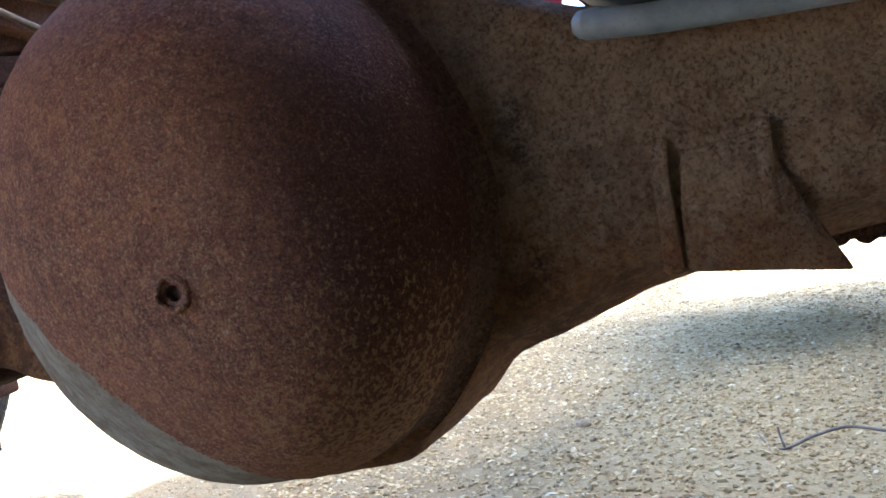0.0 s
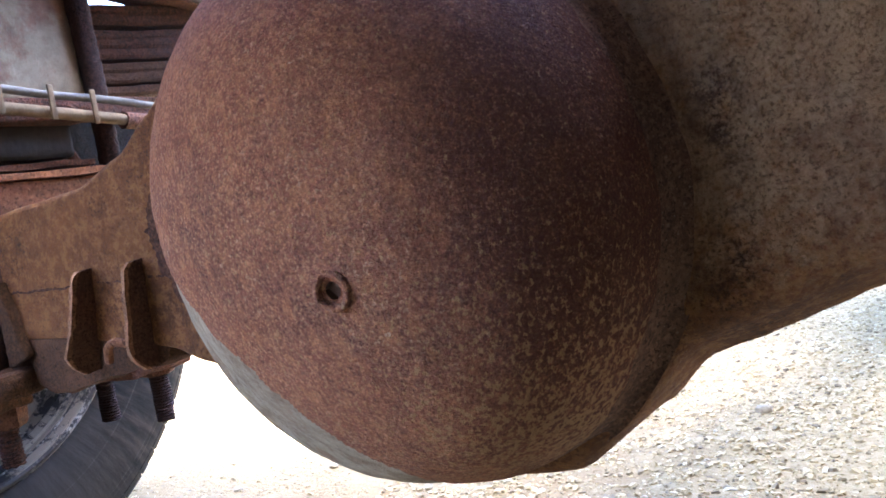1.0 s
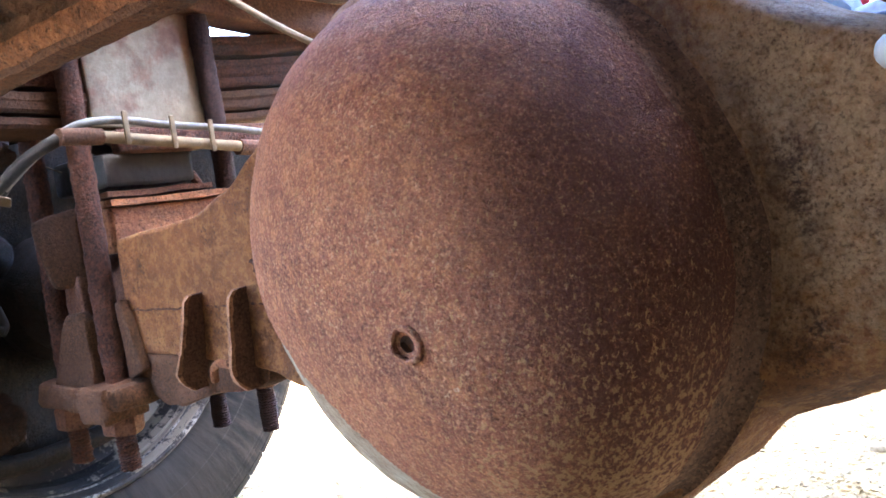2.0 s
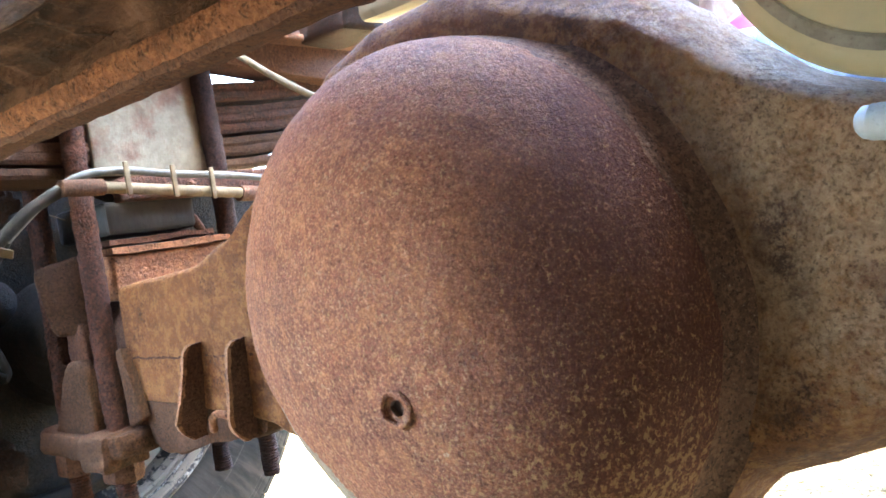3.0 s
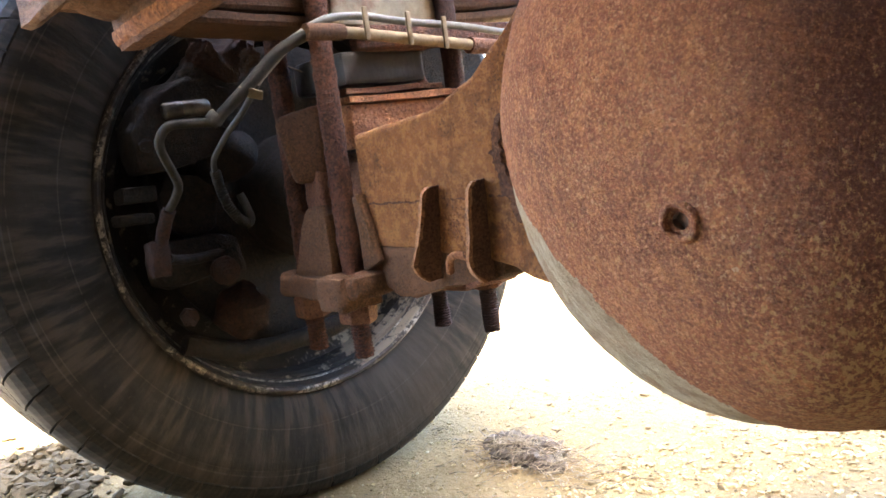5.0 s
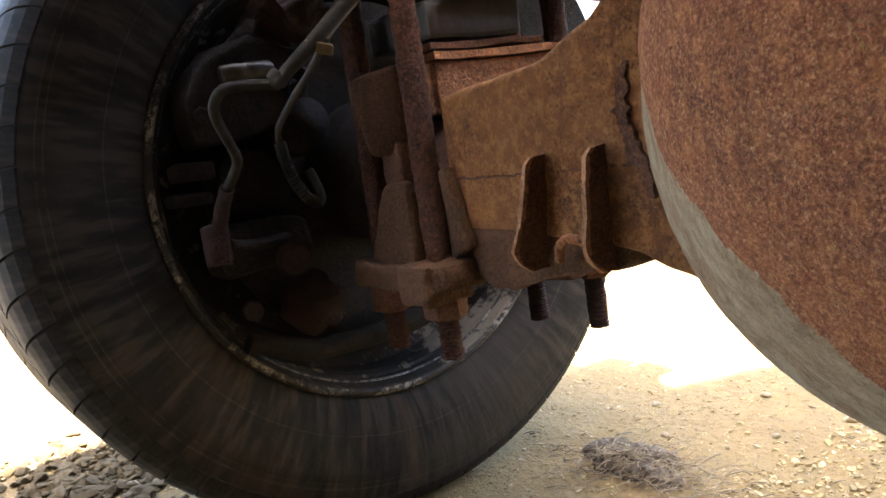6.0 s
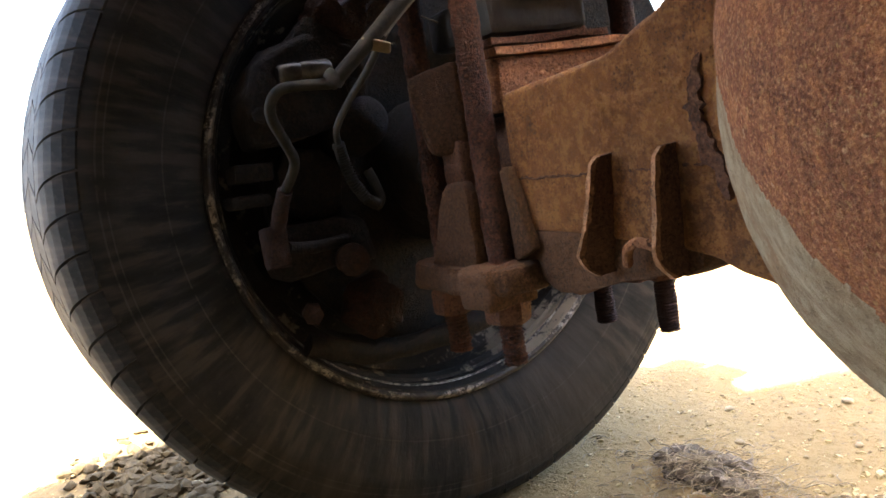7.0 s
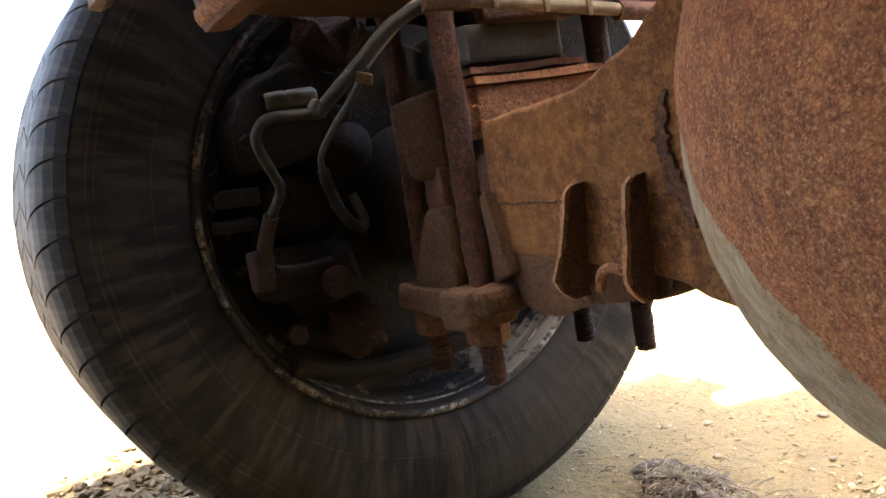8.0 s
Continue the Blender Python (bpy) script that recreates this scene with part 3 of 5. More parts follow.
axle = thing("rear_axle", (CX, 0, 0.3), "rusty truck rear axle with a domed differential cover", "axle")


def build_housing():
    bm = bmesh.new()
    rings = []
    N = 40
    xs = [-0.484 + i * (1.304 / 150) for i in range(151)]
    for x in xs:
        dx = abs(x - CX)
        ht = lerp_table(TOP_R if x > CX else TOP_L, dx)
        hb = lerp_table(BOT_R if x > CX else BOT_L, dx)
        bulge = max(0.0, 1 - (dx / 0.21) ** 2)
        d0, d1 = 0.047, 0.048 + 0.05 * bulge
        cor = 0.030 if x > -0.17 else max(0.007, 0.030 + (x + 0.17) * 0.30)
        ring = []
        outline = []
        rise = lerp_table(RISE, dx) if x > CX else 0.0
        wide = cor + 1.1 * rise
        crisp = min(1.0, max(0.0, (dx - 0.02) / 0.13)) if x > CX else 0.0
        tuck = 0.016 * min(1.0, max(0.0, (dx - 0.11) / 0.09)) if x > CX else 0.0
        for n_corner, (cy, cz, a0, rw, rh) in enumerate(((d1 - cor, ht + rise - cor, 0, cor, cor), (-d0 + wide, ht + rise - cor - rise, 90, wide, cor + rise), (-d0 + cor, -hb + cor + tuck, 180, cor, cor), (d1 - cor, -hb + cor, 270, cor, cor))):
            for k in range(8):
                a = radians(a0 + 90 * k / 7)
                cut = (cy + rw * math.cos(a), cz + rh * math.sin(a))
                if n_corner == 1 and crisp > 0.0:
                    knee = lerp_table(KNEE, dx)
                    slope = ((-d0 + 0.068, ht + rise), (-d0 + 0.050, ht + rise - 0.0012), (-d0 + 0.030, ht + rise - 0.006), (-d0 + 0.014, knee + 0.007), (-d0 + 0.005, knee + 0.0022), (-d0 + 0.0014, knee - 0.0012), (-d0, knee - 0.006), (-d0, knee - 0.016))[k]
                    cut = tuple(u + (v - u) * crisp for u, v in zip(cut, slope))
                outline.append(cut)
        for y, z in outline:
            q = Vector((x * 9, y * 9, z * 9))
            w = 0.0022 * noise.noise(q) + 0.001 * noise.noise(q * 4)
            ring.append(bm.verts.new((x, y + w, CZ + z + w)))
        rings.append(ring)
    for a, b in zip(rings, rings[1:]):
        for k in range(len(a)):
            k2 = (k + 1) % len(a)
            bm.faces.new((a[k], a[k2], b[k2], b[k]))
    bm.faces.new(rings[0])
    bm.faces.new(rings[-1])
    return part("axle_housing", bm, RUST_HOUSING, axle, "ochre rusted pressed-steel banjo housing")


housing = build_housing()

DOME_R, DOME_D, DOME_Y = 0.1992, 0.1615, -0.0198
DX, DZ = -0.0235, 0.4136          # middle of the cover
PLUG = Vector((0.022, -0.180, 0.383))


def swell(a):
    """The cover bellies out on its lower flank."""
    d = (a + 0.789 + math.pi) % (2 * math.pi) - math.pi
    return math.exp(-(d / 0.6255) ** 2)


def dome_radius(a):
    d = (a - 0.75 + math.pi) % (2 * math.pi) - math.pi
    return DOME_R * (1 + 0.010 * swell(a) - 0.020 * math.exp(-(d / 0.5) ** 2))


def dome_point(r, a, lift=0.0):
    f = min(1.0, r / dome_radius(a))
    x, z = r * math.cos(a), r * math.sin(a)
    base = DOME_Y - 0.0289 * x - 0.1871 * z - 0.0385 * swell(a) * f * f
    depth = DOME_D * (1 + 0.3703 * x - 0.6861 * z) * (1 - f ** 2.246) ** 0.5042
    p = Vector((DX + x, base - depth, DZ + z))
    return p + (p - Vector((DX, -0.01, DZ))).normalized() * lift


def on_dome(x, z):
    r, a = math.hypot(x - DX, z - DZ), math.atan2(z - DZ, x - DX)
    p = dome_point(r, a)
    e = 0.002
    n = (dome_point(r, a + e / max(r, 0.01)) - p).cross(dome_point(r + e, a) - p).normalized()
    return p, (-n if n.y > 0 else n)


PLUG_ON, PLUG_N = on_dome(PLUG.x, PLUG.z)
BARE = [(-0.26, 0.52), (-0.176, 0.470), (-0.155, 0.428), (-0.146, 0.406), (-0.134, 0.394), (-0.1225, 0.379), (-0.087, 0.348), (-0.062, 0.320), (-0.042, 0.296), (-0.02, 0.270), (0.01, 0.238), (0.03, 0.20)]


def bare_side(p):
    """How far a place on the cover lies above the edge of the flaked-off skin."""
    w = 0.0036 * noise.noise(p * 48) + 0.0022 * noise.noise(p * 170)
    return p.z - lerp_table(BARE, p.x) + w


def dome_rings(M, S, lift, rough, flare=0.0):
    rows = []
    for i in range(M + 1):
        g = math.sin(i / M * math.pi / 2)
        row = []
        for k in range(S):
            a = 2 * math.pi * k / S
            edge = min(1.0, max(0.0, (g - 0.80) / 0.16))
            off = (a - radians(217) + math.pi) % (2 * math.pi) - math.pi
            side = max(0.0, math.cos(1.3 * off)) if abs(off) < 1.2 else 0.0
            p = dome_point(g * dome_radius(a), a, lift + flare * edge * edge * (3 - 2 * edge) * side)
            w = rough * (noise.noise(p * 13) + 0.5 * noise.noise(p * 55))
            row.append(p + (p - Vector((DX, -0.01, DZ))).normalized() * w)
        rows.append(row)
    return rows


def rings_to_mesh(rows, keep=None):
    bm = bmesh.new()
    rings = [[bm.verts.new(p) for p in row] for row in rows]
    S = len(rows[0])
    for a, b in zip(rings, rings[1:]):
        for k in range(S):
            f = (a[k], a[(k + 1) % S], b[(k + 1) % S], b[k])
            if keep is None or keep((f[0].co + f[2].co) / 2):
                bm.faces.new(f)
    bmesh.ops.remove_doubles(bm, verts=rings[0], dist=1e-5)
    bmesh.ops.delete(bm, geom=[v for v in bm.verts if not v.link_faces], context="VERTS")
    return bm


def build_cover():
    base = rings_to_mesh(dome_rings(60, 160, -0.0042, 0.0012, 0.0190), lambda p: (p - PLUG_ON).length > 0.0085)
    return part("differential_cover", base, SEALANT, axle, "domed cover, grey where its rusty skin has flaked off")


cover = build_cover()


def build_skin():
    S = 300
    rows = dome_rings(110, S, 0.0, 0.0012)
    rows = rows[:106]
    bm = rings_to_mesh(rows, lambda p: bare_side(p) > 0 and (p - PLUG_ON).length > 0.0090)
    bmesh.ops.recalc_face_normals(bm, faces=bm.faces)
    bmesh.ops.solidify(bm, geom=bm.faces[:], thickness=0.0032)
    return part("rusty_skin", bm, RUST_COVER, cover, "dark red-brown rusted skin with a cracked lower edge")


skin = build_skin()


def build_fillet():
    """Soft hollow where the cover runs out into the housing face."""
    S, steps, rows = 220, 12, []
    for i in range(steps + 1):
        f = i / steps
        row = []
        for k in range(S):
            a = 2 * math.pi * k / S
            wide = max(0.0, math.cos(a - radians(8))) ** 1.2
            R = dome_radius(a)
            r0 = R * (0.992 - 0.012 * wide)
            r = r0 + f * (0.006 + 0.014 * wide)
            y0 = dome_point(r0, a).y + 0.0015
            y1 = -0.0468 + 0.045 * (1 - min(1.0, 1.6 * wide))
            y = y1 + (y0 - y1) * (1 - f) ** 2.3 if y0 < y1 else y1
            row.append(Vector((DX + r * math.cos(a), y, DZ + r * math.sin(a))))
        rows.append(row)
    bm = bmesh.new()
    rings = [[bm.verts.new(q) for q in row] for row in rows]
    for a, b in zip(rings, rings[1:]):
        for k in range(S):
            bm.faces.new((a[k], a[(k + 1) % S], b[(k + 1) % S], b[k]))
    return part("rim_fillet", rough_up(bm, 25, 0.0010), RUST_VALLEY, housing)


build_fillet()
boss = part("filler_boss", rough_up(lathe([(-0.006, 0.0128), (0.0003, 0.0125), (0.0016, 0.0114), (0.0020, 0.0102), (0.0018, 0.0092), (0.0008, 0.0082), (-0.003, 0.0078), (-0.010, 0.0077)], PLUG_ON, PLUG_N, 48), 120, 0.0009), RUST_COVER, cover, "raised ring round the filler hole")
part("filler_plug", rough_up(lathe([(-0.0016, 0.0074), (-0.0022, 0.0068), (-0.0062, 0.0062), (-0.0060, 0.0)], PLUG_ON, PLUG_N, 4), 90, 0.0006), SOCKET, boss, "dark recessed plug with a square socket", False)
part("plug_seat", lathe([(-0.0030, 0.0086), (-0.0014, 0.0080), (-0.0016, 0.0050)], PLUG_ON, PLUG_N, 32), RUST_COVER, boss)


def build_tabs():
    # two bent tabs on the housing; each stands out as a plate with its edge towards the tail
    for top, bottom, curl, bow in (((-0.351, 0.404), (-0.386, 0.312), 0.012, 0.004), ((-0.284, 0.406), (-0.295, 0.314), 0.004, 0.001)):
        bm = bmesh.new()
        n, rows = 18, []
        for i in range(n):
            f = i / (n - 1)
            tip = max(0.0, f - 0.78) / 0.22
            x = top[0] + (bottom[0] - top[0]) * f ** 1.15 + bow * math.sin(math.pi * f) + curl * tip ** 2
            z = top[1] + (bottom[1] - top[1]) * f
            crown = 0.004 * max(0.0, 1 - f / 0.06) ** 2
            out = -0.067 - 0.004 * math.sin(math.pi * f) + 0.010 * tip ** 3 + crown
            jag = 0.0012 * noise.noise(Vector((f * 14, top[0] * 40, 0)))
            deep = -0.040 if f < 0.7 else -0.030
            rx = top[0] - 0.002 + 0.30 * (bottom[0] - top[0]) * f
            rows.append([bm.verts.new(q) for q in ((x + jag, out, z), (x + 0.0040 + jag, out - 0.0008, z), (rx + 0.0040, deep, z + 0.002), (rx, deep, z + 0.002))])
        for a, b in zip(rows, rows[1:]):
            for k in range(4):
                bm.faces.new((a[k], a[(k + 1) % 4], b[(k + 1) % 4], b[k]))
        bm.faces.new(rows[0])
        bm.faces.new(rows[-1])
        # strip along the tab's edge, its light put into the colour
        lip = bmesh.new()
        strips = []
        for r in rows:
            a, b = r[0].co, r[1].co
            strips.append([lip.verts.new(q) for q in ((a.x - 0.0012, a.y - 0.0012, a.z), (b.x + 0.0004, b.y - 0.0016, a.z), (b.x + 0.0004, b.y + 0.0030, a.z), (a.x - 0.0012, a.y + 0.0034, a.z))])
        for a, b in zip(strips, strips[1:]):
            for k in range(4):
                lip.faces.new((a[k], a[(k + 1) % 4], b[(k + 1) % 4], b[k]))
        lip.faces.new(strips[0])
        lip.faces.new(strips[-1])
        tab = part("bracket_tab", rough_up(rough_up(bm, 40, 0.0018, top[0]), 150, 0.0012), RUST_DARK, housing, "bent rusty bracket tab")
        part("lit_edge", rough_up(rough_up(lip, 40, 0.0018, top[0]), 150, 0.0012), RUST_LIT_EDGE, tab, "bright orange edge strip, coloured as if lit")
    part("bracket_hook", rough_up(tube([(-0.336, -0.058, 0.322), (-0.330, -0.062, 0.332), (-0.316, -0.066, 0.340), (-0.300, -0.064, 0.338), (-0.290, -0.058, 0.330)], 0.0036, 8), 80, 0.0012), RUST_ORANGE, housing, "small hooked rod between the tabs")
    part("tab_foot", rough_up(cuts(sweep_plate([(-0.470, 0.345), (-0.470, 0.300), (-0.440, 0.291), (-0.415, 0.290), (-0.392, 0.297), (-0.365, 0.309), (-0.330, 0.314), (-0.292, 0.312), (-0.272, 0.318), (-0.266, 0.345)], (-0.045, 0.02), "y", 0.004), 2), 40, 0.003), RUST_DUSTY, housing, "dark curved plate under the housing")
    # ribs welded on the other half of the housing
    for x, z0, z1, w in ((0.288, 0.345, 0.430, 0.012), (0.350, 0.372, 0.432, 0.010)):
        part("weld_rib", rough_up(cuts(box((x, -0.053, z0), (x + w, -0.040, z1), 0.004), 2), 30, 0.003, x), RUST_HOUSING, housing)
    part("gusset", rough_up(cuts(sweep_plate([(0.30, 0.345), (0.395, 0.335), (0.372, 0.380), (0.352, 0.424), (0.306, 0.420)], (-0.0505, -0.040), "y", 0.003), 1), 30, 0.002), RUST_HOUSING, housing, "welded gusset plate")


def build_skirt():
    """A torn strip hanging under the housing arm."""
    low = []
    for k in range(46):
        x = 0.286 + 0.150 * k / 45
        low.append((x, 0.334 + 0.10 * max(0.0, x - 0.335) + 0.007 * noise.noise(Vector((x * 90, 2.3, 0))) + 0.004 * noise.noise(Vector((x * 240, 7.1, 0)))))
    plate = sweep_plate(low + [(0.436, 0.375), (0.286, 0.360)], (0.040, 0.046), "y", 0.0)
    part("torn_skirt", rough_up(plate, 50, 0.0015), RUST_DARK, housing, "thin torn strip with a ragged lower edge")


build_skirt()
build_tabs()


def build_seams():
    """Weld bead beside the cover and the long seam of the pressed housing."""
    left, right = [], []
    for k in range(25):
        f = k / 24
        mid = -0.252 - 0.012 * math.sin(math.pi * min(1, f * 1.2)) + 0.012 * f
        half = (0.0050 + 0.009 * abs(noise.noise(Vector((k * 0.55, 5, 0))))) * math.sin(math.pi * (f * 0.94 + 0.03)) ** 0.5
        left.append((mid - half, 0.462 - 0.095 * f))
        right.append((mid + half, 0.462 - 0.095 * f))
    crust = cuts(sweep_plate(left + right[::-1], (-0.0500, -0.0440), "y", 0.0), 2)
    part("weld_crust", rough_up(rough_up(crust, 70, 0.002), 220, 0.0022), RUST_DARK, housing, "dark crusty weld beside the cover")
    seam = [(-0.478 + 0.24 * k / 20, -0.0468, 0.3905 + 0.0022 * noise.noise(Vector((k * 0.6, 1, 0)))) for k in range(21)]
    part("pressing_seam", rough_up(rough_up(tube(seam, 0.0011, 6, steps=6), 60, 0.0016), 260, 0.0014), RUST_DARK, housing)


build_seams()

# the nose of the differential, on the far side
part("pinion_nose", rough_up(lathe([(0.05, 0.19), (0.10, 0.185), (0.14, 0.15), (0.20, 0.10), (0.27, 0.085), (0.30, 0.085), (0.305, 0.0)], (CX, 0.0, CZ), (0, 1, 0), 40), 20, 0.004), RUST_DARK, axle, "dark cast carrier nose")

# ---- wheel ----
WX, WZ = -0.715, 0.405
wheel = thing("wheel", (-0.82, 0, 0), "worn black truck wheel standing on sandy earth", "wheel")
tyre_profile = [(0.000, 0.2560), (-0.008, 0.262), (-0.016, 0.272), (-0.024, 0.290), (-0.027, 0.300), (-0.0272, 0.303), (-0.029, 0.315), (-0.030, 0.335), (-0.0295, 0.340), (-0.0295, 0.344), (-0.028, 0.356), (-0.0264, 0.359), (-0.0262, 0.363), (-0.021, 0.376), (-0.014, 0.388), (-0.002, 0.396), (0.03, 0.400), (0.11, 0.402), (0.19, 0.400), (0.222, 0.396), (0.234, 0.388), (0.245, 0.37), (0.25, 0.335), (0.244, 0.29), (0.228, 0.262), (0.22, 0.256)]


def build_wheel():
    at = (0, 0, 0)
    bm = lathe([(-h if h < 0.03 else 0.03 * 0.17 - 1.17 * h, r) for h, r in tyre_profile], at, (1, 0, 0), 144)
    tyre = mesh_object("tyre", bm, RUBBER)
    tyre.location = (WX, 0, WZ)
    tyre.parent = wheel
    tyre.matrix_parent_inverse = Matrix.Translation(wheel.location).inverted()
    tyre["label"] = "worn black tyre with blocky off-road tread"
    # tread blocks on the shoulders and the middle
    def block(stations, half, skew):
        """One tread block: (x, radius) stations across the tread, between two slanting grooves."""
        b = bmesh.new()
        rows = []
        for x, r in stations:
            lean = skew * (x - stations[0][0])
            rows.append([b.verts.new((x, q * math.sin(a), q * math.cos(a))) for q, a in ((r - 0.010, -half + lean), (r, -half * 0.97 + lean), (r, half * 0.97 + lean), (r - 0.010, half + lean))])
        for p, q in zip(rows, rows[1:]):
            for k in range(3):
                b.faces.new((p[k], p[k + 1], q[k + 1], q[k]))
        b.faces.new(rows[0])
        b.faces.new(rows[-1])
        bmesh.ops.recalc_face_normals(b, faces=b.faces)
        me = bpy.data.meshes.new("tread_block")
        b.to_mesh(me)
        b.free()
        me.materials.append(RUBBER)
        return me
    wide = lambda row: [(x * 1.17 + 0.0051 if x < -0.03 else x, r) for x, r in row]
    near = [(0.020, 0.3800), (0.013, 0.3905), (0.004, 0.3985), (-0.008, 0.4040), (-0.024, 0.4075), (-0.052, 0.4085)]
    far = [(-0.171, 0.4085), (-0.200, 0.4075), (-0.222, 0.4025), (-0.234, 0.3940), (-0.241, 0.3820)]
    count = 64
    for me, off in ((block(wide(near), 0.0468, 0.9), 0.0), (block(wide([(-0.056, 0.4085), (-0.108, 0.4085)]), 0.0462, -0.8), 0.5), (block(wide([(-0.111, 0.4085), (-0.167, 0.4085)]), 0.0462, 0.8), 0.1), (block(wide(far), 0.0468, -0.9), 0.6)):
        for k in range(count):
            o = new("tread_block", me)
            o.parent = tyre
            o.rotation_euler = (2 * math.pi * (k + off) / count, 0, 0)
    rim = part("rim", lathe([(WX - h, r) for h, r in ((0.003, 0.247), (-0.004, 0.248), (-0.0105, 0.2515), (-0.0125, 0.257), (-0.0105, 0.2625), (-0.003, 0.2645), (0.004, 0.262), (0.006, 0.2555), (0.004, 0.2440), (0.012, 0.2440), (0.014, 0.2405), (0.020, 0.2430), (0.028, 0.238), (0.036, 0.240), (0.055, 0.236), (0.066, 0.214), (0.10, 0.208), (0.13, 0.212), (0.15, 0.205), (0.152, 0.10), (0.150, 0.0))], (0, 0, WZ), (1, 0, 0), 96), RIM, wheel, "dark scuffed steel rim with dried mud")
    part("rim_edge", lathe([(WX - h, r) for h, r in ((-0.0108, 0.2530), (-0.0136, 0.2560), (-0.0136, 0.2585), (-0.0110, 0.2615))], (0, 0, WZ), (1, 0, 0), 96), RIM_LIP, rim, "bright scuffed edge")
    part("bead_ring", lathe([(WX - h, r) for h, r in ((0.0025, 0.2450), (0.0005, 0.2464), (0.0015, 0.2476))], (0, 0, WZ), (1, 0, 0), 96), RIM_LIP, rim)
    return tyre, rim


tyre, rim = build_wheel()

# ---- brake in the wheel ----
brake = thing("brake", (-0.66, -0.05, 0.30), "greasy dark brake assembly inside the wheel", "brake")
part("backing_plate", rough_up(lathe([(-0.035, 0.0), (-0.035, 0.12), (-0.028, 0.135), (-0.028, 0.185), (-0.036, 0.196), (-0.050, 0.196), (-0.050, 0.0)], (WX + 0.03, 0.0, WZ), (1, 0, 0), 64), 18, 0.003), IRON_DARK, brake)
part("axle_stub", rough_up(lathe([(-0.70, 0.0), (-0.70, 0.050), (-0.48, 0.048), (-0.478, 0.0)], (0, 0.015, 0.400), (1, 0, 0), 32), 20, 0.003), RUST_DARK, axle, "dark tube running into the wheel")
part("hub_tube", rough_up(lathe([(-0.09, 0.082), (-0.03, 0.080), (-0.01, 0.07), (0.06, 0.064)], (WX + 0.04, 0.0, WZ), (1, 0, 0), 40), 20, 0.003), IRON_DARK, brake)
part("caliper", rough_up(crumble(sweep_plate([(-0.214, 0.456), (-0.222, 0.500), (-0.206, 0.534), (-0.172, 0.554), (-0.138, 0.560), (-0.128, 0.549), (-0.104, 0.545), (-0.086, 0.522), (-0.084, 0.490), (-0.110, 0.470), (-0.150, 0.462)], (-0.715, -0.662), "x", 0.006), 2, 0.004, 0.0018), 18, 0.006, 2.0), IRON_DARK, brake, "greasy cast caliper body")
part("caliper_pin", rough_up(lathe([(0, 0.0), (0.001, 0.003), (0.001, 0.007), (0.004, 0.0095), (0.020, 0.0100), (0.023, 0.0085), (0.026, 0.0100), (0.052, 0.0100), (0.055, 0.008), (0.055, 0.0)], (-0.659, -0.184, 0.522), (0.1, 0.98, 0.02), 24), 60, 0.0015), WORN_PIN, brake, "worn bright pin")
part("rusty_boot", rough_up(rough_up(cuts(box((-0.71, -0.134, 0.560), (-0.656, -0.050, 0.604), 0.014), 5), 28, 0.020, 5.0), 120, 0.004), IRON_RUST, brake, "torn rusty boot")
part("brake_pot", rough_up(lathe([(-0.05, 0.0), (-0.05, 0.022), (-0.02, 0.027), (0.004, 0.027), (0.016, 0.023), (0.024, 0.014), (0.027, 0.0)], (-0.672, -0.096, 0.466), (0.6, 0.2, 0.2), 24), 30, 0.003), IRON_DARK, brake)
part("caliper_ear", crumble(sweep_plate([(-0.168, 0.548), (-0.150, 0.566), (-0.138, 0.578), (-0.120, 0.576), (-0.116, 0.562), (-0.100, 0.552), (-0.078, 0.550), (-0.070, 0.540), (-0.096, 0.532), (-0.150, 0.534)], (-0.700, -0.672), "x", 0.003), 2, 0.003, 0.0014), IRON_DARK, brake, "ragged ear of the caliper casting")
for y, z in ((-0.206, 0.486), (-0.104, 0.504)):
    part("caliper_bolt", rough_up(lathe([(0, 0.0), (0, 0.0085), (0.009, 0.0085), (0.011, 0.006), (0.011, 0.0)], (-0.664, y, z), (1, -0.2, 0), 6), 60, 0.0008), IRON_DARK, brake)
part("casting_web", crumble(sweep_plate([(-0.176, 0.452), (-0.140, 0.446), (-0.118, 0.420), (-0.128, 0.380), (-0.160, 0.372), (-0.186, 0.392), (-0.192, 0.430)], (-0.712, -0.684), "x", 0.005), 2, 0.004, 0.002), IRON_DARK, brake)
part("slide_bar", rough_up(cuts(box((-0.70, -0.240, 0.424), (-0.668, -0.196, 0.442), 0.004), 1), 22, 0.004), IRON_DARK, brake)
part("slide_bar", rough_up(cuts(box((-0.70, -0.246, 0.400), (-0.670, -0.205, 0.412), 0.004), 1), 22, 0.004, 1.0), IRON_DARK, brake)
part("lower_casting", rough_up(cuts(box((-0.715, -0.215, 0.322), (-0.662, -0.105, 0.372), 0.014), 2), 18, 0.010, 4.0), IRON_DARK, brake)
part("bolt_head", lathe([(0, 0), (0, 0.017), (0.020, 0.017), (0.024, 0.012), (0.024, 0)], (-0.664, -0.138, 0.332), (1, -0.3, 0), 14), IRON_RUST, brake, "rusty round bolt head")
part("feed_pipe", rough_up(tube([(-0.640, -0.210, 0.358), (-0.650, -0.180, 0.352), (-0.660, -0.140, 0.352)], 0.006, 10), 60, 0.001), IRON_DARK, brake)
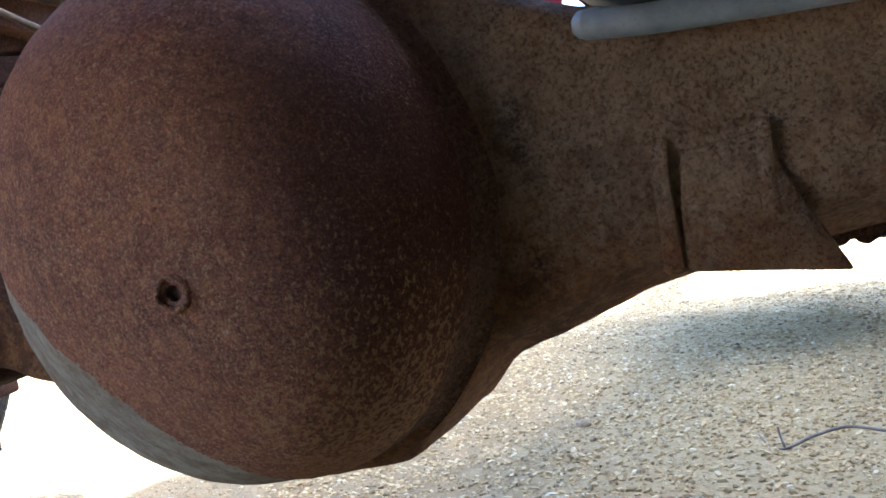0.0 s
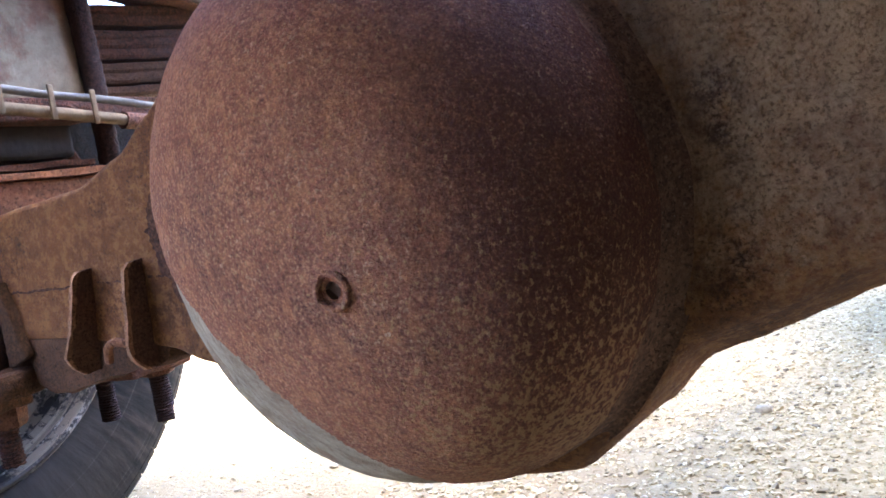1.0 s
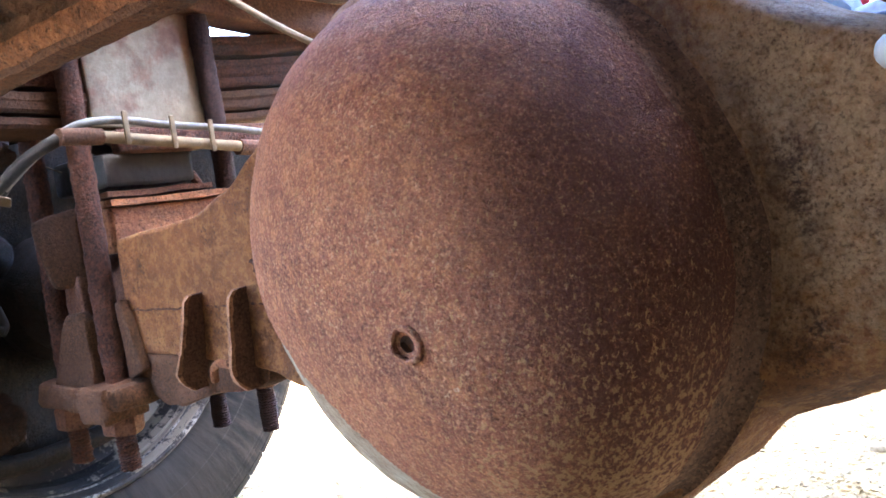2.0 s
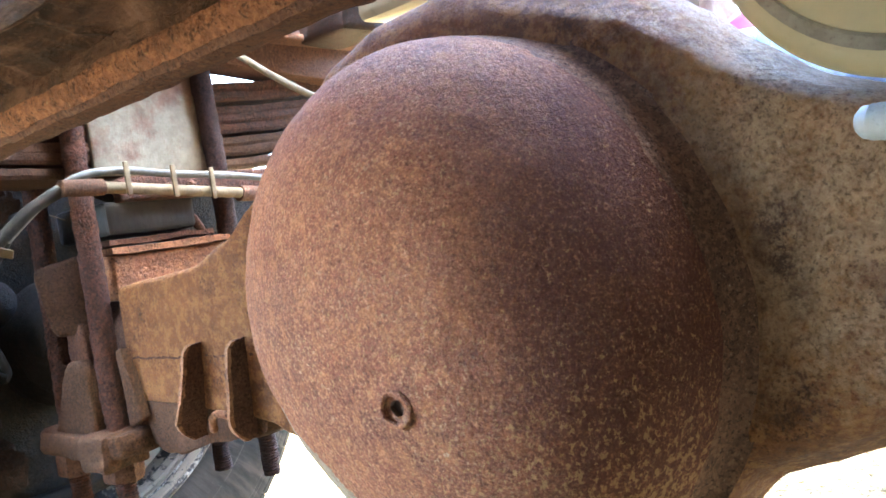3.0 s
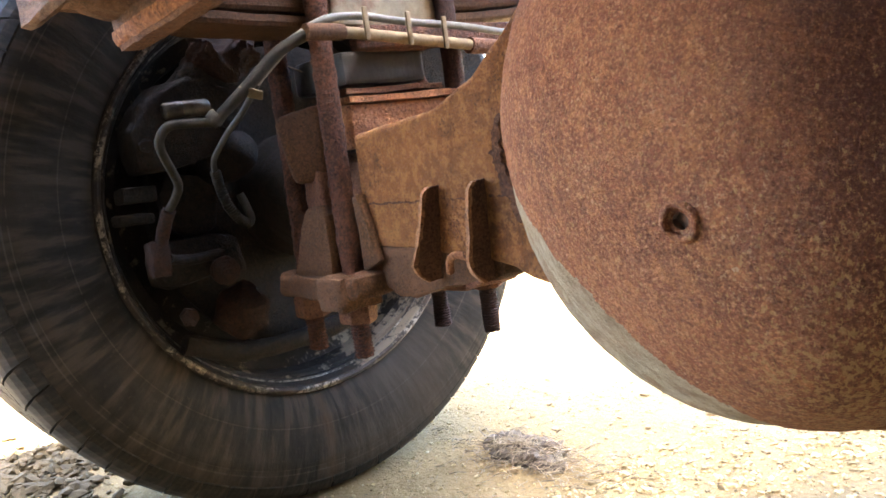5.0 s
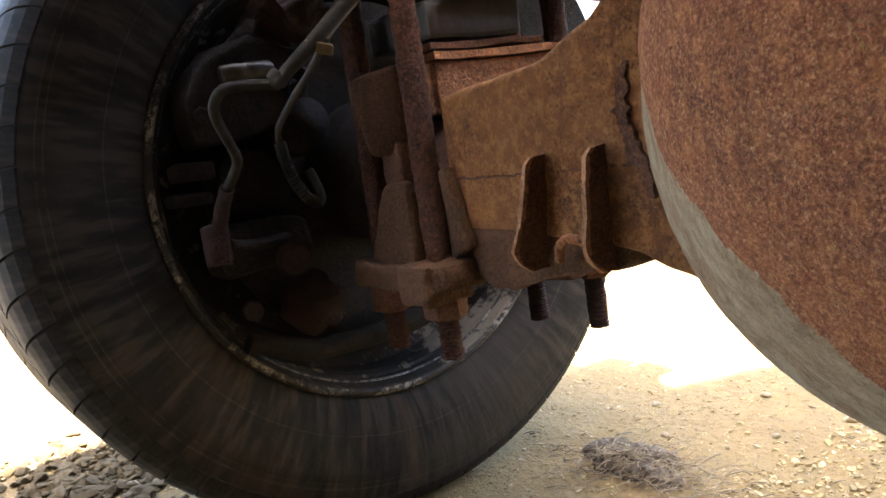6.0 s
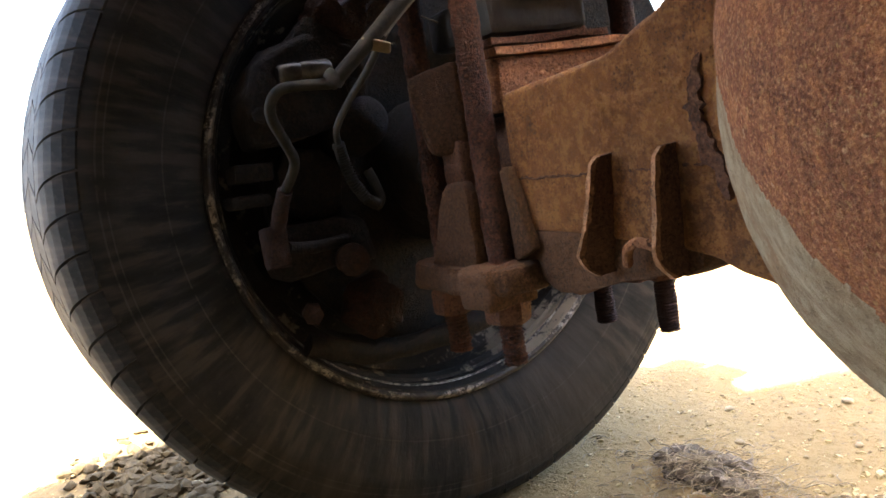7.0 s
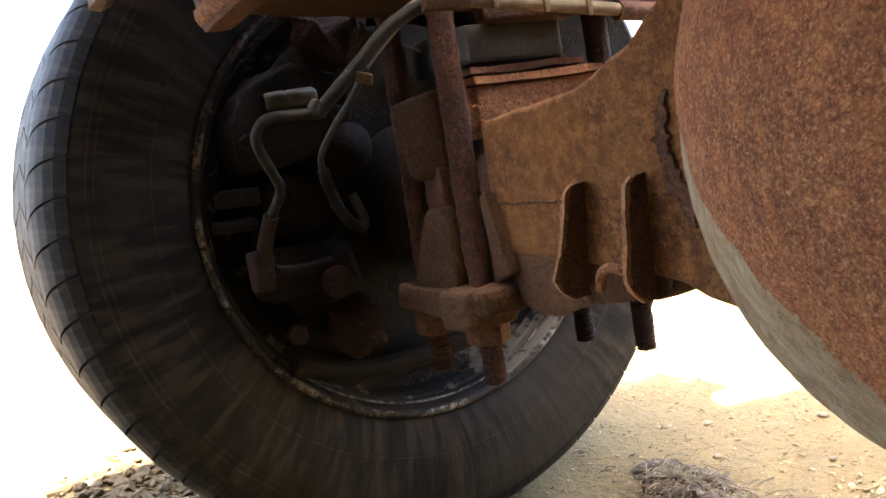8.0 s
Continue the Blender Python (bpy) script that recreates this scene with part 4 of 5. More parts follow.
part("rust_lump", rough_up(lathe([(-0.03, 0.0), (-0.02, 0.028), (0.004, 0.034), (0.018, 0.028), (0.026, 0.016), (0.028, 0.0)], (-0.682, -0.115, 0.275), (1, -0.2, 0), 24), 45, 0.010), IRON_RUST, brake, "rusty cast lump")
part("small_bolt", lathe([(0, 0), (0, 0.011), (0.018, 0.011), (0.02, 0)], (-0.675, -0.185, 0.285), (1, -0.3, 0), 6), IRON_RUST, brake)
part("lower_lip", rough_up(tube([(-0.69, -0.19, 0.25), (-0.69, -0.12, 0.225), (-0.69, -0.03, 0.222), (-0.69, 0.06, 0.235)], 0.012, 10), 30, 0.003), IRON_DARK, brake)

# ---- suspension seat, spring and U-bolts ----
seat = thing("spring_seat", (-0.56, 0.03, 0.28), "rusty spring clamp stack on the axle end", "spring seat")
part("clamp_plate", crumble(sweep_plate([(-0.646, -0.046), (-0.642, -0.076), (-0.626, -0.088), (-0.545, -0.092), (-0.480, -0.090), (-0.468, -0.080), (-0.464, -0.034), (-0.646, -0.034)], (0.291, 0.317), "z", 0.006)), RUST_DUSTY, seat, "thick rusty clamp plate")
part("clamp_head", crumble(box((-0.530, -0.096, 0.279), (-0.478, -0.040, 0.319), 0.007)), RUST_DUSTY, seat, "square rusty head of the clamp")
part("clamp_rib", crumble(sweep_plate([(-0.604, 0.314), (-0.516, 0.314), (-0.514, 0.384), (-0.524, 0.395), (-0.552, 0.393), (-0.562, 0.384), (-0.566, 0.366), (-0.578, 0.342)], (-0.080, -0.064), "y", 0.004), 3, 0.0014, 0.0008), RUST_DUSTY, seat, "dusty web rising from the clamp")
part("clamp_fin", crumble(sweep_plate([(-0.484, 0.318), (-0.456, 0.330), (-0.468, 0.370), (-0.478, 0.404), (-0.490, 0.400)], (-0.058, -0.046), "y", 0.003), 3, 0.0012, 0.0007), RUST_DUSTY, seat)
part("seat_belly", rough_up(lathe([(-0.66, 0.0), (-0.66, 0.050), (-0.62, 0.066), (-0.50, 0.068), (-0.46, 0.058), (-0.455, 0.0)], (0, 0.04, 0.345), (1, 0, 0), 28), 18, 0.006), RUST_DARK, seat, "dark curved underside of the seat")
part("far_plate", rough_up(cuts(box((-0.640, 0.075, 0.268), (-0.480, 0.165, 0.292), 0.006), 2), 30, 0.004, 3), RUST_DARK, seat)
bm = sweep_plate([(0.000, 0.494), (0.006, 0.498), (0.046, 0.507), (0.050, 0.502), (0.050, 0.430), (0.045, 0.422), (0.015, 0.420), (0.010, 0.426), (-0.001, 0.486)], (0.0, 0.022), "y", 0.005)
bmesh.ops.transform(bm, matrix=pose(-0.572, -0.090, 0, 0, 0, 60), verts=bm.verts)
part("bump_block", crumble(bm, 3, 0.0012, 0.0007), RUST_DUSTY, seat, "dusty wedge-shaped block")
part("block_stem", crumble(box((-0.585, -0.060, 0.385), (-0.548, -0.036, 0.432), 0.004), 2), RUST_DARK, seat)
part("hanger_plate", rough_up(cuts(sweep_plate([(0.118, 0.44), (0.32, 0.43), (0.306, 0.50), (0.284, 0.530), (0.262, 0.572), (0.258, 0.64), (0.118, 0.64)], (-0.640, -0.618), "x", 0.003), 2), 20, 0.003), IRON_DARK, seat, "dark plate beside the spacer")
part("hanger_strut", rough_up(tube([(-0.60, 0.125, 0.556), (-0.59, 0.145, 0.52), (-0.585, 0.165, 0.47)], 0.006, 8), 60, 0.002), RUST_DARK, seat)
part("seat_pad", rough_up(cuts(box((-0.566, -0.036, 0.452), (-0.500, 0.150, 0.500), 0.004), 2), 20, 0.003), RUST_ORANGE, seat, "orange rusted spring pad")
part("flaky_plate", rough_up(cuts(box((-0.570, -0.038, 0.501), (-0.494, 0.122, 0.508), 0.0), 6), 60, 0.0028, 8), RUST_ORANGE, seat, "flaking rusty plate")
part("flaky_plate", rough_up(cuts(box((-0.568, -0.036, 0.511), (-0.500, 0.098, 0.517), 0.0), 6), 60, 0.0026, 5), RUST_DARK, seat)
part("spacer_block", rough_up(cuts(box((-0.622, -0.030, 0.521), (-0.512, 0.086, 0.560), 0.006), 2), 18, 0.002), GREY_STEEL, seat, "smooth dark grey steel spacer")
part("angle_plate", rough_up(cuts(sweep_plate([(-0.010, 0.585), (-0.010, 0.568), (0.004, 0.557), (0.090, 0.556), (0.110, 0.564), (0.112, 0.585)], (-0.520, -0.498), "x", 0.002), 1), 30, 0.002), RUST_DARK, seat, "rusty angle plate with a bolt")
part("plate_bolt", lathe([(0, 0.0), (0, 0.008), (0.007, 0.008), (0.009, 0.005), (0.009, 0)], (-0.498, 0.036, 0.571), (1, 0, 0), 6), RUST_DARK, seat)
part("painted_plate", rough_up(cuts(box((-0.522, -0.034, 0.588), (-0.514, 0.122, 0.732), 0.003), 4), 16, 0.004), PAINTED, seat, "side plate with flaking white paint")


def build_ubolt(y_low, y_high, tip, thread_to):
    ub = thing("u_bolt", (-0.56, y_low, tip), "thick rusty U-bolt clamping the spring to the axle", "U-bolt", "U-bolts on the axle end")
    def leg(x):
        rows = []
        bm = bmesh.new()
        prof = []
        h = tip
        while h < thread_to:
            prof += [(h, 0.0098), (h + 0.0016, 0.0116), (h + 0.0032, 0.0098)]
            h += 0.0034
        prof = [(tip, 0.0)] + prof + [(thread_to + 0.004 + 0.004 * q, 0.0125 + 0.0006 * noise.noise(Vector((q * 0.7, x * 50, y_low * 30)))) for q in range(int((0.706 - thread_to) / 0.004))] + [(0.715, 0.0125)]
        ax = Vector((0, y_high - y_low, 0.715 - tip)).normalized()
        return lathe([(a - tip, r) for a, r in prof], (x, y_low, tip), ax, 14)
    for x in (-0.505, -0.604):
        part("leg", rough_up(rough_up(leg(x), 45, 0.0010, x), 210, 0.0009 if y_low > 0 else 0.0018, x), IRON_BOLT if y_low > 0 else RUST_RED, ub)
        part("nut", rough_up(lathe([(0, 0.011), (0, 0.019), (0.003, 0.021), (0.022, 0.021), (0.026, 0.018), (0.026, 0.011)], (x, y_low, 0.262), (0, 0, 1), 6), 40, 0.002), RUST_DARK, ub)
    part("crown", tube([(-0.505, y_high, 0.705), (-0.512, y_high, 0.716), (-0.533, y_high, 0.722), (-0.578, y_high, 0.722), (-0.597, y_high, 0.716), (-0.604, y_high, 0.705)], 0.0118, 12), RUST_DARK, ub)


build_ubolt(-0.060, -0.058, 0.222, 0.288)
build_ubolt(0.132, 0.116, 0.206, 0.262)

spring = thing("leaf_spring", (-0.56, 0.05, 0.585), "stack of rusty leaf spring blades above the axle", "leaf spring")
for i in range(8):
    z = 0.586 + 0.0136 * i + (0.0, 0.002, -0.001, 0.003, 0.001, -0.002, 0.002, 0.0)[i]
    half = (0.27, 0.36, 0.33, 0.45, 0.52, 0.58, 0.66, 0.74)[i]
    bm = bmesh.new()
    rows = []
    for k in range(41):
        y = 0.03 + (k / 20 - 1) * (half if k < 20 else min(half, 0.33 + 0.005 * i))
        lift = 0.20 * (y - 0.03) ** 2
        sag = 0.0015 * noise.noise(Vector((y * 8, i * 3.7, 0)))
        rows.append([bm.verts.new((x, y, z + lift + dz + sag)) for x, dz in ((-0.600, 0), (-0.5205, 0), (-0.5175, 0.004), (-0.5185, 0.0118), (-0.600, 0.0118))])
    for a, b in zip(rows, rows[1:]):
        for k in range(5):
            bm.faces.new((a[k], a[(k + 1) % 5], b[(k + 1) % 5], b[k]))
    bm.faces.new(rows[0])
    bm.faces.new(rows[-1])
    part("blade", rough_up(bm, 40, 0.0018, i), RUST_DUSTY if i < 3 else RUST_RED, spring)

# ---- brake lines ----
lines = thing("brake_pipes", (-0.456, 0.03, 0.55), "dusty pair of brake pipes held by spacer clips", "brake pipes")
part("upper_pipe", tube([(-0.490, -0.150, 0.528), (-0.472, -0.118, 0.560), (-0.458, -0.085, 0.582), (-0.456, -0.040, 0.5865), (-0.456, 0.02, 0.580), (-0.457, 0.10, 0.574), (-0.470, 0.20, 0.566), (-0.48, 0.34, 0.560)], 0.0042, 10), PIPE_GREY, lines, "thin pale grey pipe")
part("lower_pipe", tube([(-0.456, -0.062, 0.5705), (-0.456, 0.02, 0.562), (-0.457, 0.10, 0.554), (-0.460, 0.115, 0.5525)], 0.0062, 12), PIPE, lines, "dusty cream pipe")
part("pipe_sleeve", rough_up(tube([(-0.458, -0.104, 0.572), (-0.457, -0.060, 0.5705)], 0.0088, 12), 60, 0.001), RUST_DUSTY, lines, "rusty end sleeve")
part("pipe_sleeve", rough_up(tube([(-0.460, 0.112, 0.553), (-0.464, 0.30, 0.535)], 0.0095, 12), 60, 0.001), RUST_DARK, lines, "rusty end sleeve")
for y in (-0.037, 0.018, 0.067):
    zt, zb = 0.5865 - 0.105 * (y + 0.04) , 0.5690 - 0.115 * (y + 0.04)
    part("spacer_clip", cuts(box((-0.4475, y - 0.003, zb - 0.009), (-0.4445, y + 0.003, zt + 0.008), 0.001), 1), PIPE, lines)
part("pipe_bar", crumble(box((-0.500, -0.026, 0.556), (-0.482, 0.30, 0.582), 0.003), 3, 0.002), RUST_RED, lines, "dark rusty carrier bar behind the pipes")
for y in (0.034, 0.062):
    part("carrier_bolt", rough_up(lathe([(0, 0.0), (0, 0.0075), (0.005, 0.0075), (0.008, 0.004), (0.008, 0.0)], (-0.483, y, 0.566), (1, 0, 0), 6), 60, 0.0008), RUST_DARK, lines)

hose = thing("brake_hose", (-0.55, -0.2, 0.35), "dusty brake hose bent into the wheel with a plastic tie", "brake hose")
part("upper_hose", tube([(-0.459, -0.095, 0.572), (-0.472, -0.128, 0.556), (-0.486, -0.160, 0.526), (-0.505, -0.186, 0.500), (-0.512, -0.193, 0.4935)], 0.0060, 16, radii=[0.0054, 0.0062, 0.0064, 0.0060, 0.0058]), DUSTY_HOSE, hose, "dusty grey-brown hose")
part("collar", lathe([(0, 0.0062), (0, 0.0088), (0.006, 0.009), (0.010, 0.0072)], (-0.511, -0.192, 0.4955), (0.35, 0.55, 0.7), 16), DUSTY_HOSE, hose)
part("elbow_pipe", tube([(-0.512, -0.193, 0.4945), (-0.522, -0.214, 0.4965), (-0.532, -0.229, 0.496), (-0.538, -0.237, 0.487), (-0.545, -0.236, 0.474), (-0.560, -0.222, 0.452), (-0.575, -0.212, 0.437), (-0.590, -0.212, 0.424), (-0.607, -0.216, 0.410)], 0.0047, 14), DUSTY_HOSE, hose, "grey bent steel pipe")
part("rusty_end", rough_up(tube([(-0.603, -0.215, 0.413), (-0.618, -0.217, 0.398), (-0.630, -0.219, 0.380), (-0.634, -0.221, 0.368)], 0.0075, 12), 60, 0.0012), IRON_RUST, hose, "rusty pipe end")
part("end_fitting", rough_up(cuts(box((-0.650, -0.234, 0.340), (-0.627, -0.211, 0.380), 0.005), 1), 50, 0.002), IRON_RUST, hose, "square rusty fitting")
part("tie", rough_up(cuts(box((-0.0125, -0.0014, -0.0055), (0.0125, 0.0014, 0.0055), 0.002, m=pose(-0.484, -0.160, 0.518, 40, 20, 55)), 1), 60, 0.001), PIPE, hose, "pale plastic tie")
cable = thing("wear_cable", (-0.6, -0.12, 0.40), "thin black cable with a ribbed sleeve", "cable")
part("cable", tube([(-0.462, -0.088, 0.580), (-0.478, -0.120, 0.562), (-0.492, -0.142, 0.533), (-0.525, -0.150, 0.505), (-0.570, -0.150, 0.486), (-0.600, -0.156, 0.462), (-0.622, -0.148, 0.448)], 0.0033, 10), HOSE, cable)
pts = [Vector(q) for q in ((-0.622, -0.148, 0.448), (-0.630, -0.142, 0.430), (-0.634, -0.134, 0.408), (-0.636, -0.122, 0.390), (-0.637, -0.110, 0.382))]
ribs = [pts[min(3, k // 14)].lerp(pts[min(3, k // 14) + 1], k % 14 / 14) for k in range(56)]
part("ribbed_sleeve", tube(ribs, 0.006, 12, steps=2, radii=[0.0064 if k % 2 else 0.0047 for k in range(56)]), DUSTY_HOSE, cable, "ribbed dusty sleeve")
part("cable_end", tube([(-0.637, -0.111, 0.381), (-0.640, -0.104, 0.388), (-0.642, -0.108, 0.406), (-0.644, -0.112, 0.418)], 0.005, 10), HOSE, cable)

part("thin_wire", tube([(-0.600, -0.064, 0.605), (-0.602, -0.056, 0.555), (-0.604, -0.051, 0.500)], 0.0009, 6), PIPE, cable, "thin pale wire")
part("thin_wire", tube([(-0.601, -0.058, 0.562), (-0.600, -0.044, 0.556), (-0.598, -0.022, 0.546)], 0.0009, 6), PIPE, cable)

# ---- frame above ----
beam = thing("rear_crossmember", (0.2, -0.31, 0.57), "scaly rusted channel crossmember under the truck body", "crossmember")


def beam_strip(name, prof, amount, material, label, n=260):
    """One rolled strip of the crossmember along x, corroded."""
    x0, x1 = -0.465, 1.05
    bm = bmesh.new()
    rows = []
    for i in range(n + 1):
        x = x0 + (x1 - x0) * i / n
        row = []
        for y, z in prof:
            q = Vector((x * 26, y * 60, z * 30))
            w = noise.noise(q) + 0.6 * noise.noise(q * 2.7) + 0.35 * noise.noise(q * 6.1)
            end = 0.012 * noise.noise(Vector((y * 60, z * 60, 1.0))) if i in (0, n) else 0.0
            row.append(bm.verts.new((x + end, y + 0.35 * w * amount, z + 0.034 * (x + 0.28) + w * amount)))
        rows.append(row)
    m = len(prof)
    for a, b in zip(rows, rows[1:]):
        for k in range(m):
            bm.faces.new((a[k], a[(k + 1) % m], b[(k + 1) % m], b[k]))
    bm.faces.new(rows[0])
    bm.faces.new(rows[-1])
    part(name, bm, material, beam, label)


beam_strip("soffit", [(-0.355, 0.606), (-0.346, 0.603), (-0.336, 0.605), (-0.326, 0.602), (-0.316, 0.600), (-0.306, 0.598), (-0.296, 0.594), (-0.284, 0.590), (-0.284, 0.70), (-0.355, 0.70)], 0.0055, RUST_SCALE, "flaking rusty underside caked with dirt")
beam_strip("near_flange", [(-0.364, 0.590), (-0.358, 0.586), (-0.351, 0.588), (-0.350, 0.612), (-0.352, 0.76), (-0.362, 0.76)], 0.0022, RUST_SCALE, "thin rusted flange")
beam_strip("far_flange", [(-0.2915, 0.582), (-0.286, 0.576), (-0.270, 0.576), (-0.263, 0.580), (-0.262, 0.66), (-0.262, 0.74), (-0.290, 0.74), (-0.293, 0.60)], 0.0034, RUST_SCALE, "scaly rusted flange")
# lit near edge and shaded underside of the flange, painted by two rusts
beam_strip("lit_lip", [(-0.2940, 0.5835), (-0.2935, 0.577), (-0.2895, 0.5710), (-0.2860, 0.5715), (-0.2865, 0.578), (-0.2900, 0.5835)], 0.0024, RUST_ORANGE, "orange lip of the flange, coloured as if lit")
beam_strip("shaded_edge", [(-0.289, 0.572), (-0.287, 0.567), (-0.278, 0.5655), (-0.268, 0.567), (-0.2655, 0.573), (-0.272, 0.576), (-0.284, 0.576)], 0.0020, RUST_DARK, "rolled edge of the flange, coloured dark as its shaded underside")


def chassis_rail(x, side, back, front, low):
    r = thing("chassis_rail", (x, front - 0.2, low), "rusty steel channel of the truck frame", "chassis rail", "rails of the truck frame")
    x0, x1 = min(x, x - side * 0.07), max(x, x - side * 0.07)
    part("web", rough_up(cuts(box((x - 0.004, back, low + 0.008), (x + 0.004, front, 0.952), 0.002), 3), 6, 0.004), RUST_DARK, r)
    part("lower_flange", rough_up(cuts(box((x0, back, low), (x1, front, low + 0.008), 0.002), 3), 12, 0.004), RUST_DARK, r)
    part("upper_flange", rough_up(cuts(box((x0, back, 0.952), (x1, front, 0.960), 0.002), 3), 6, 0.003), RUST_DARK, r)
    return r


sill = thing("side_sill", (-0.75, 1.0, 0.80), "short dark weathered timber sill beside the wheel", "sill")
part("timber", rough_up(cuts(box((-0.79, -0.45, 0.806), (-0.72, 0.22, 0.90), 0.006), 4), 8, 0.008), WOOD_GREY, sill)


def sloped_box(lo, hi, fall):
    """A block whose underside drops along y."""
    bm = box(lo, hi, 0.003)
    for v in bm.verts:
        if v.co.z < 0.5 * (lo[2] + hi[2]):
            v.co.z += fall * (v.co.y - 0.12)
    return bm


rail = chassis_rail(-0.53, -1, -0.60, 0.37, 0.742)
part("spring_bracket", rough_up(cuts(box((-0.47, 0.255, 0.735), (-0.385, 0.33, 0.952), 0.008), 2), 20, 0.008), IRON_RUST, rail, "dark bracket bolted to the rail")
part("spring_stop", rough_up(cuts(sloped_box((-0.545, 0.075, 0.716), (-0.490, 0.42, 0.752), -0.095), 3), 24, 0.004), RUST_DARK, rail, "rusty stop under the rail")
part("torn_rubber_strip", rough_up(cuts(box((-0.532, 0.19, 0.716), (-0.512, 0.36, 0.728), 0.002), 4), 30, 0.010), HOSE, rail, "shredded rubber strip")
chassis_rail(0.42, 1, -0.5, 3.2, 0.762)

# unseen boards overhead, added to keep sky and sun off the parts below
bed = thing("shade_bed", (-0.68, -0.2, 0.97), "gappy weathered board floor, unseen, added overhead to block sky light", "truck bed")
for i, y0, y1 in [(1, -0.78, -0.30), (2, -0.78, 0.14)] + [(k, -1.40, 0.06) for k in range(5, 16)]:
    x = -0.88 + i * 0.13
    part("plank", rough_up(cuts(box((x, y0, 1.03), (x + 0.125, y1, 1.065), 0.004), 1), 3, 0.004, i), WOOD_GREY, bed)
for y in (-1.20, -0.40, -0.22):
    part("bearer", rough_up(cuts(box((-0.76, y, 0.960), (1.22, y + 0.06, 1.03), 0.006), 2), 5, 0.004, y), WOOD_GREY, bed)

# ---- things beside and ahead of the axle ----
tank = thing("air_tank", (0.304, 0.0, 0.52), "dusty tan air tank with pressed bands slung from the frame", "air tank")
TANK_AT = (0.304, -0.12, 0.610)
part("shell", lathe([(-0.024, 0.0), (-0.0235, 0.022), (-0.020, 0.048), (-0.0145, 0.068), (-0.0105, 0.0755), (-0.0075, 0.0762), (-0.0060, 0.0800), (-0.0062, 0.0825), (-0.002, 0.0885), (0.003, 0.0915), (0.008, 0.0930), (0.016, 0.0930), (0.019, 0.0908), (0.24, 0.0908), (0.255, 0.078), (0.262, 0.0)], TANK_AT, (0, 1, 0), 72), TANK, tank)
part("end_groove", lathe([(-0.0112, 0.0752), (-0.0082, 0.0768), (-0.0070, 0.0798), (-0.0066, 0.0822)], TANK_AT, (0, 1, 0), 72), PIPE_GREY, tank, "darker grey ring in the groove round the end")
for y in (-0.06, 0.08):
    part("strap", lathe([(0, 0.0906), (0.001, 0.0925), (0.025, 0.0925), (0.026, 0.0906)], (TANK_AT[0], y, TANK_AT[2]), (0, 1, 0), 64), RUST_DARK, tank)
    part("hanger", box((0.322, y + 0.002, 0.694), (0.372, y + 0.024, 0.772), 0.003), RUST_DARK, tank, "short rusty hanger bolted to the rail")
stay = thing("grey_stay_tube", (0.40, -0.09, 0.49), "pale grey capped tube lying along the axle", "tube")
part("tube", tube([(0.264, -0.0665, 0.5030), (0.30, -0.072, 0.4980), (0.35, -0.077, 0.4945), (0.42, -0.083, 0.491), (0.62, -0.10, 0.484), (0.95, -0.12, 0.474)], 0.0092, 20), PALE_TUBE, stay)
part("tube_cap", lathe([(-0.008, 0.0), (-0.0072, 0.0050), (-0.004, 0.0082), (0.004, 0.0094), (0.012, 0.0095)], (0.264, -0.0665, 0.5030), (0.99, -0.14, -0.10), 24), PALE_TUBE, stay)
pole = thing("cream_pipe", (-0.3, 0.1, 0.63), "thin cream air pipe crossing above the axle", "pipe")
part("pipe", tube([(-0.430, 0.045, 0.736), (-0.355, 0.050, 0.690), (-0.300, 0.050, 0.654), (-0.250, 0.052, 0.6235), (-0.20, 0.060, 0.597), (-0.13, 0.085, 0.570)], 0.0036, 10), PIPE, pole)

gearbox = thing("gearbox", (0.3, 1.4, 0.25), "dark oily gearbox and shaft under the frame", "gearbox")
part("casing", rough_up(cuts(box((0.08, 1.15, 0.27), (0.55, 1.75, 0.70), 0.05), 3), 6, 0.03), IRON_DARK, gearbox)
part("sump", rough_up(cuts(box((0.30, 1.30, 0.20), (0.70, 1.60, 0.32), 0.03), 3), 8, 0.02, 2), IRON_DARK, gearbox)
part("drop_arm", rough_up(cuts(box((0.14, 1.20, 0.215), (0.19, 1.26, 0.30), 0.01), 2), 14, 0.01, 3), IRON_DARK, gearbox)
part("propeller_shaft", tube([(0.0, 0.30, 0.41), (0.12, 0.8, 0.44), (0.25, 1.2, 0.46)], 0.038, 20), RUST_DARK, gearbox)
sidebox = thing("side_tank", (0.85, 1.3, 0.25), "dark side tank hanging from the frame", "side tank")
part("body", rough_up(cuts(box((0.62, 0.9, 0.26), (1.05, 1.9, 0.70), 0.04), 3), 5, 0.02), IRON_DARK, sidebox)

rags = thing("rag_bundle", (0.06, 0.5, 0.47), "red, pink and blue rags heaped on the propeller shaft", "rags")
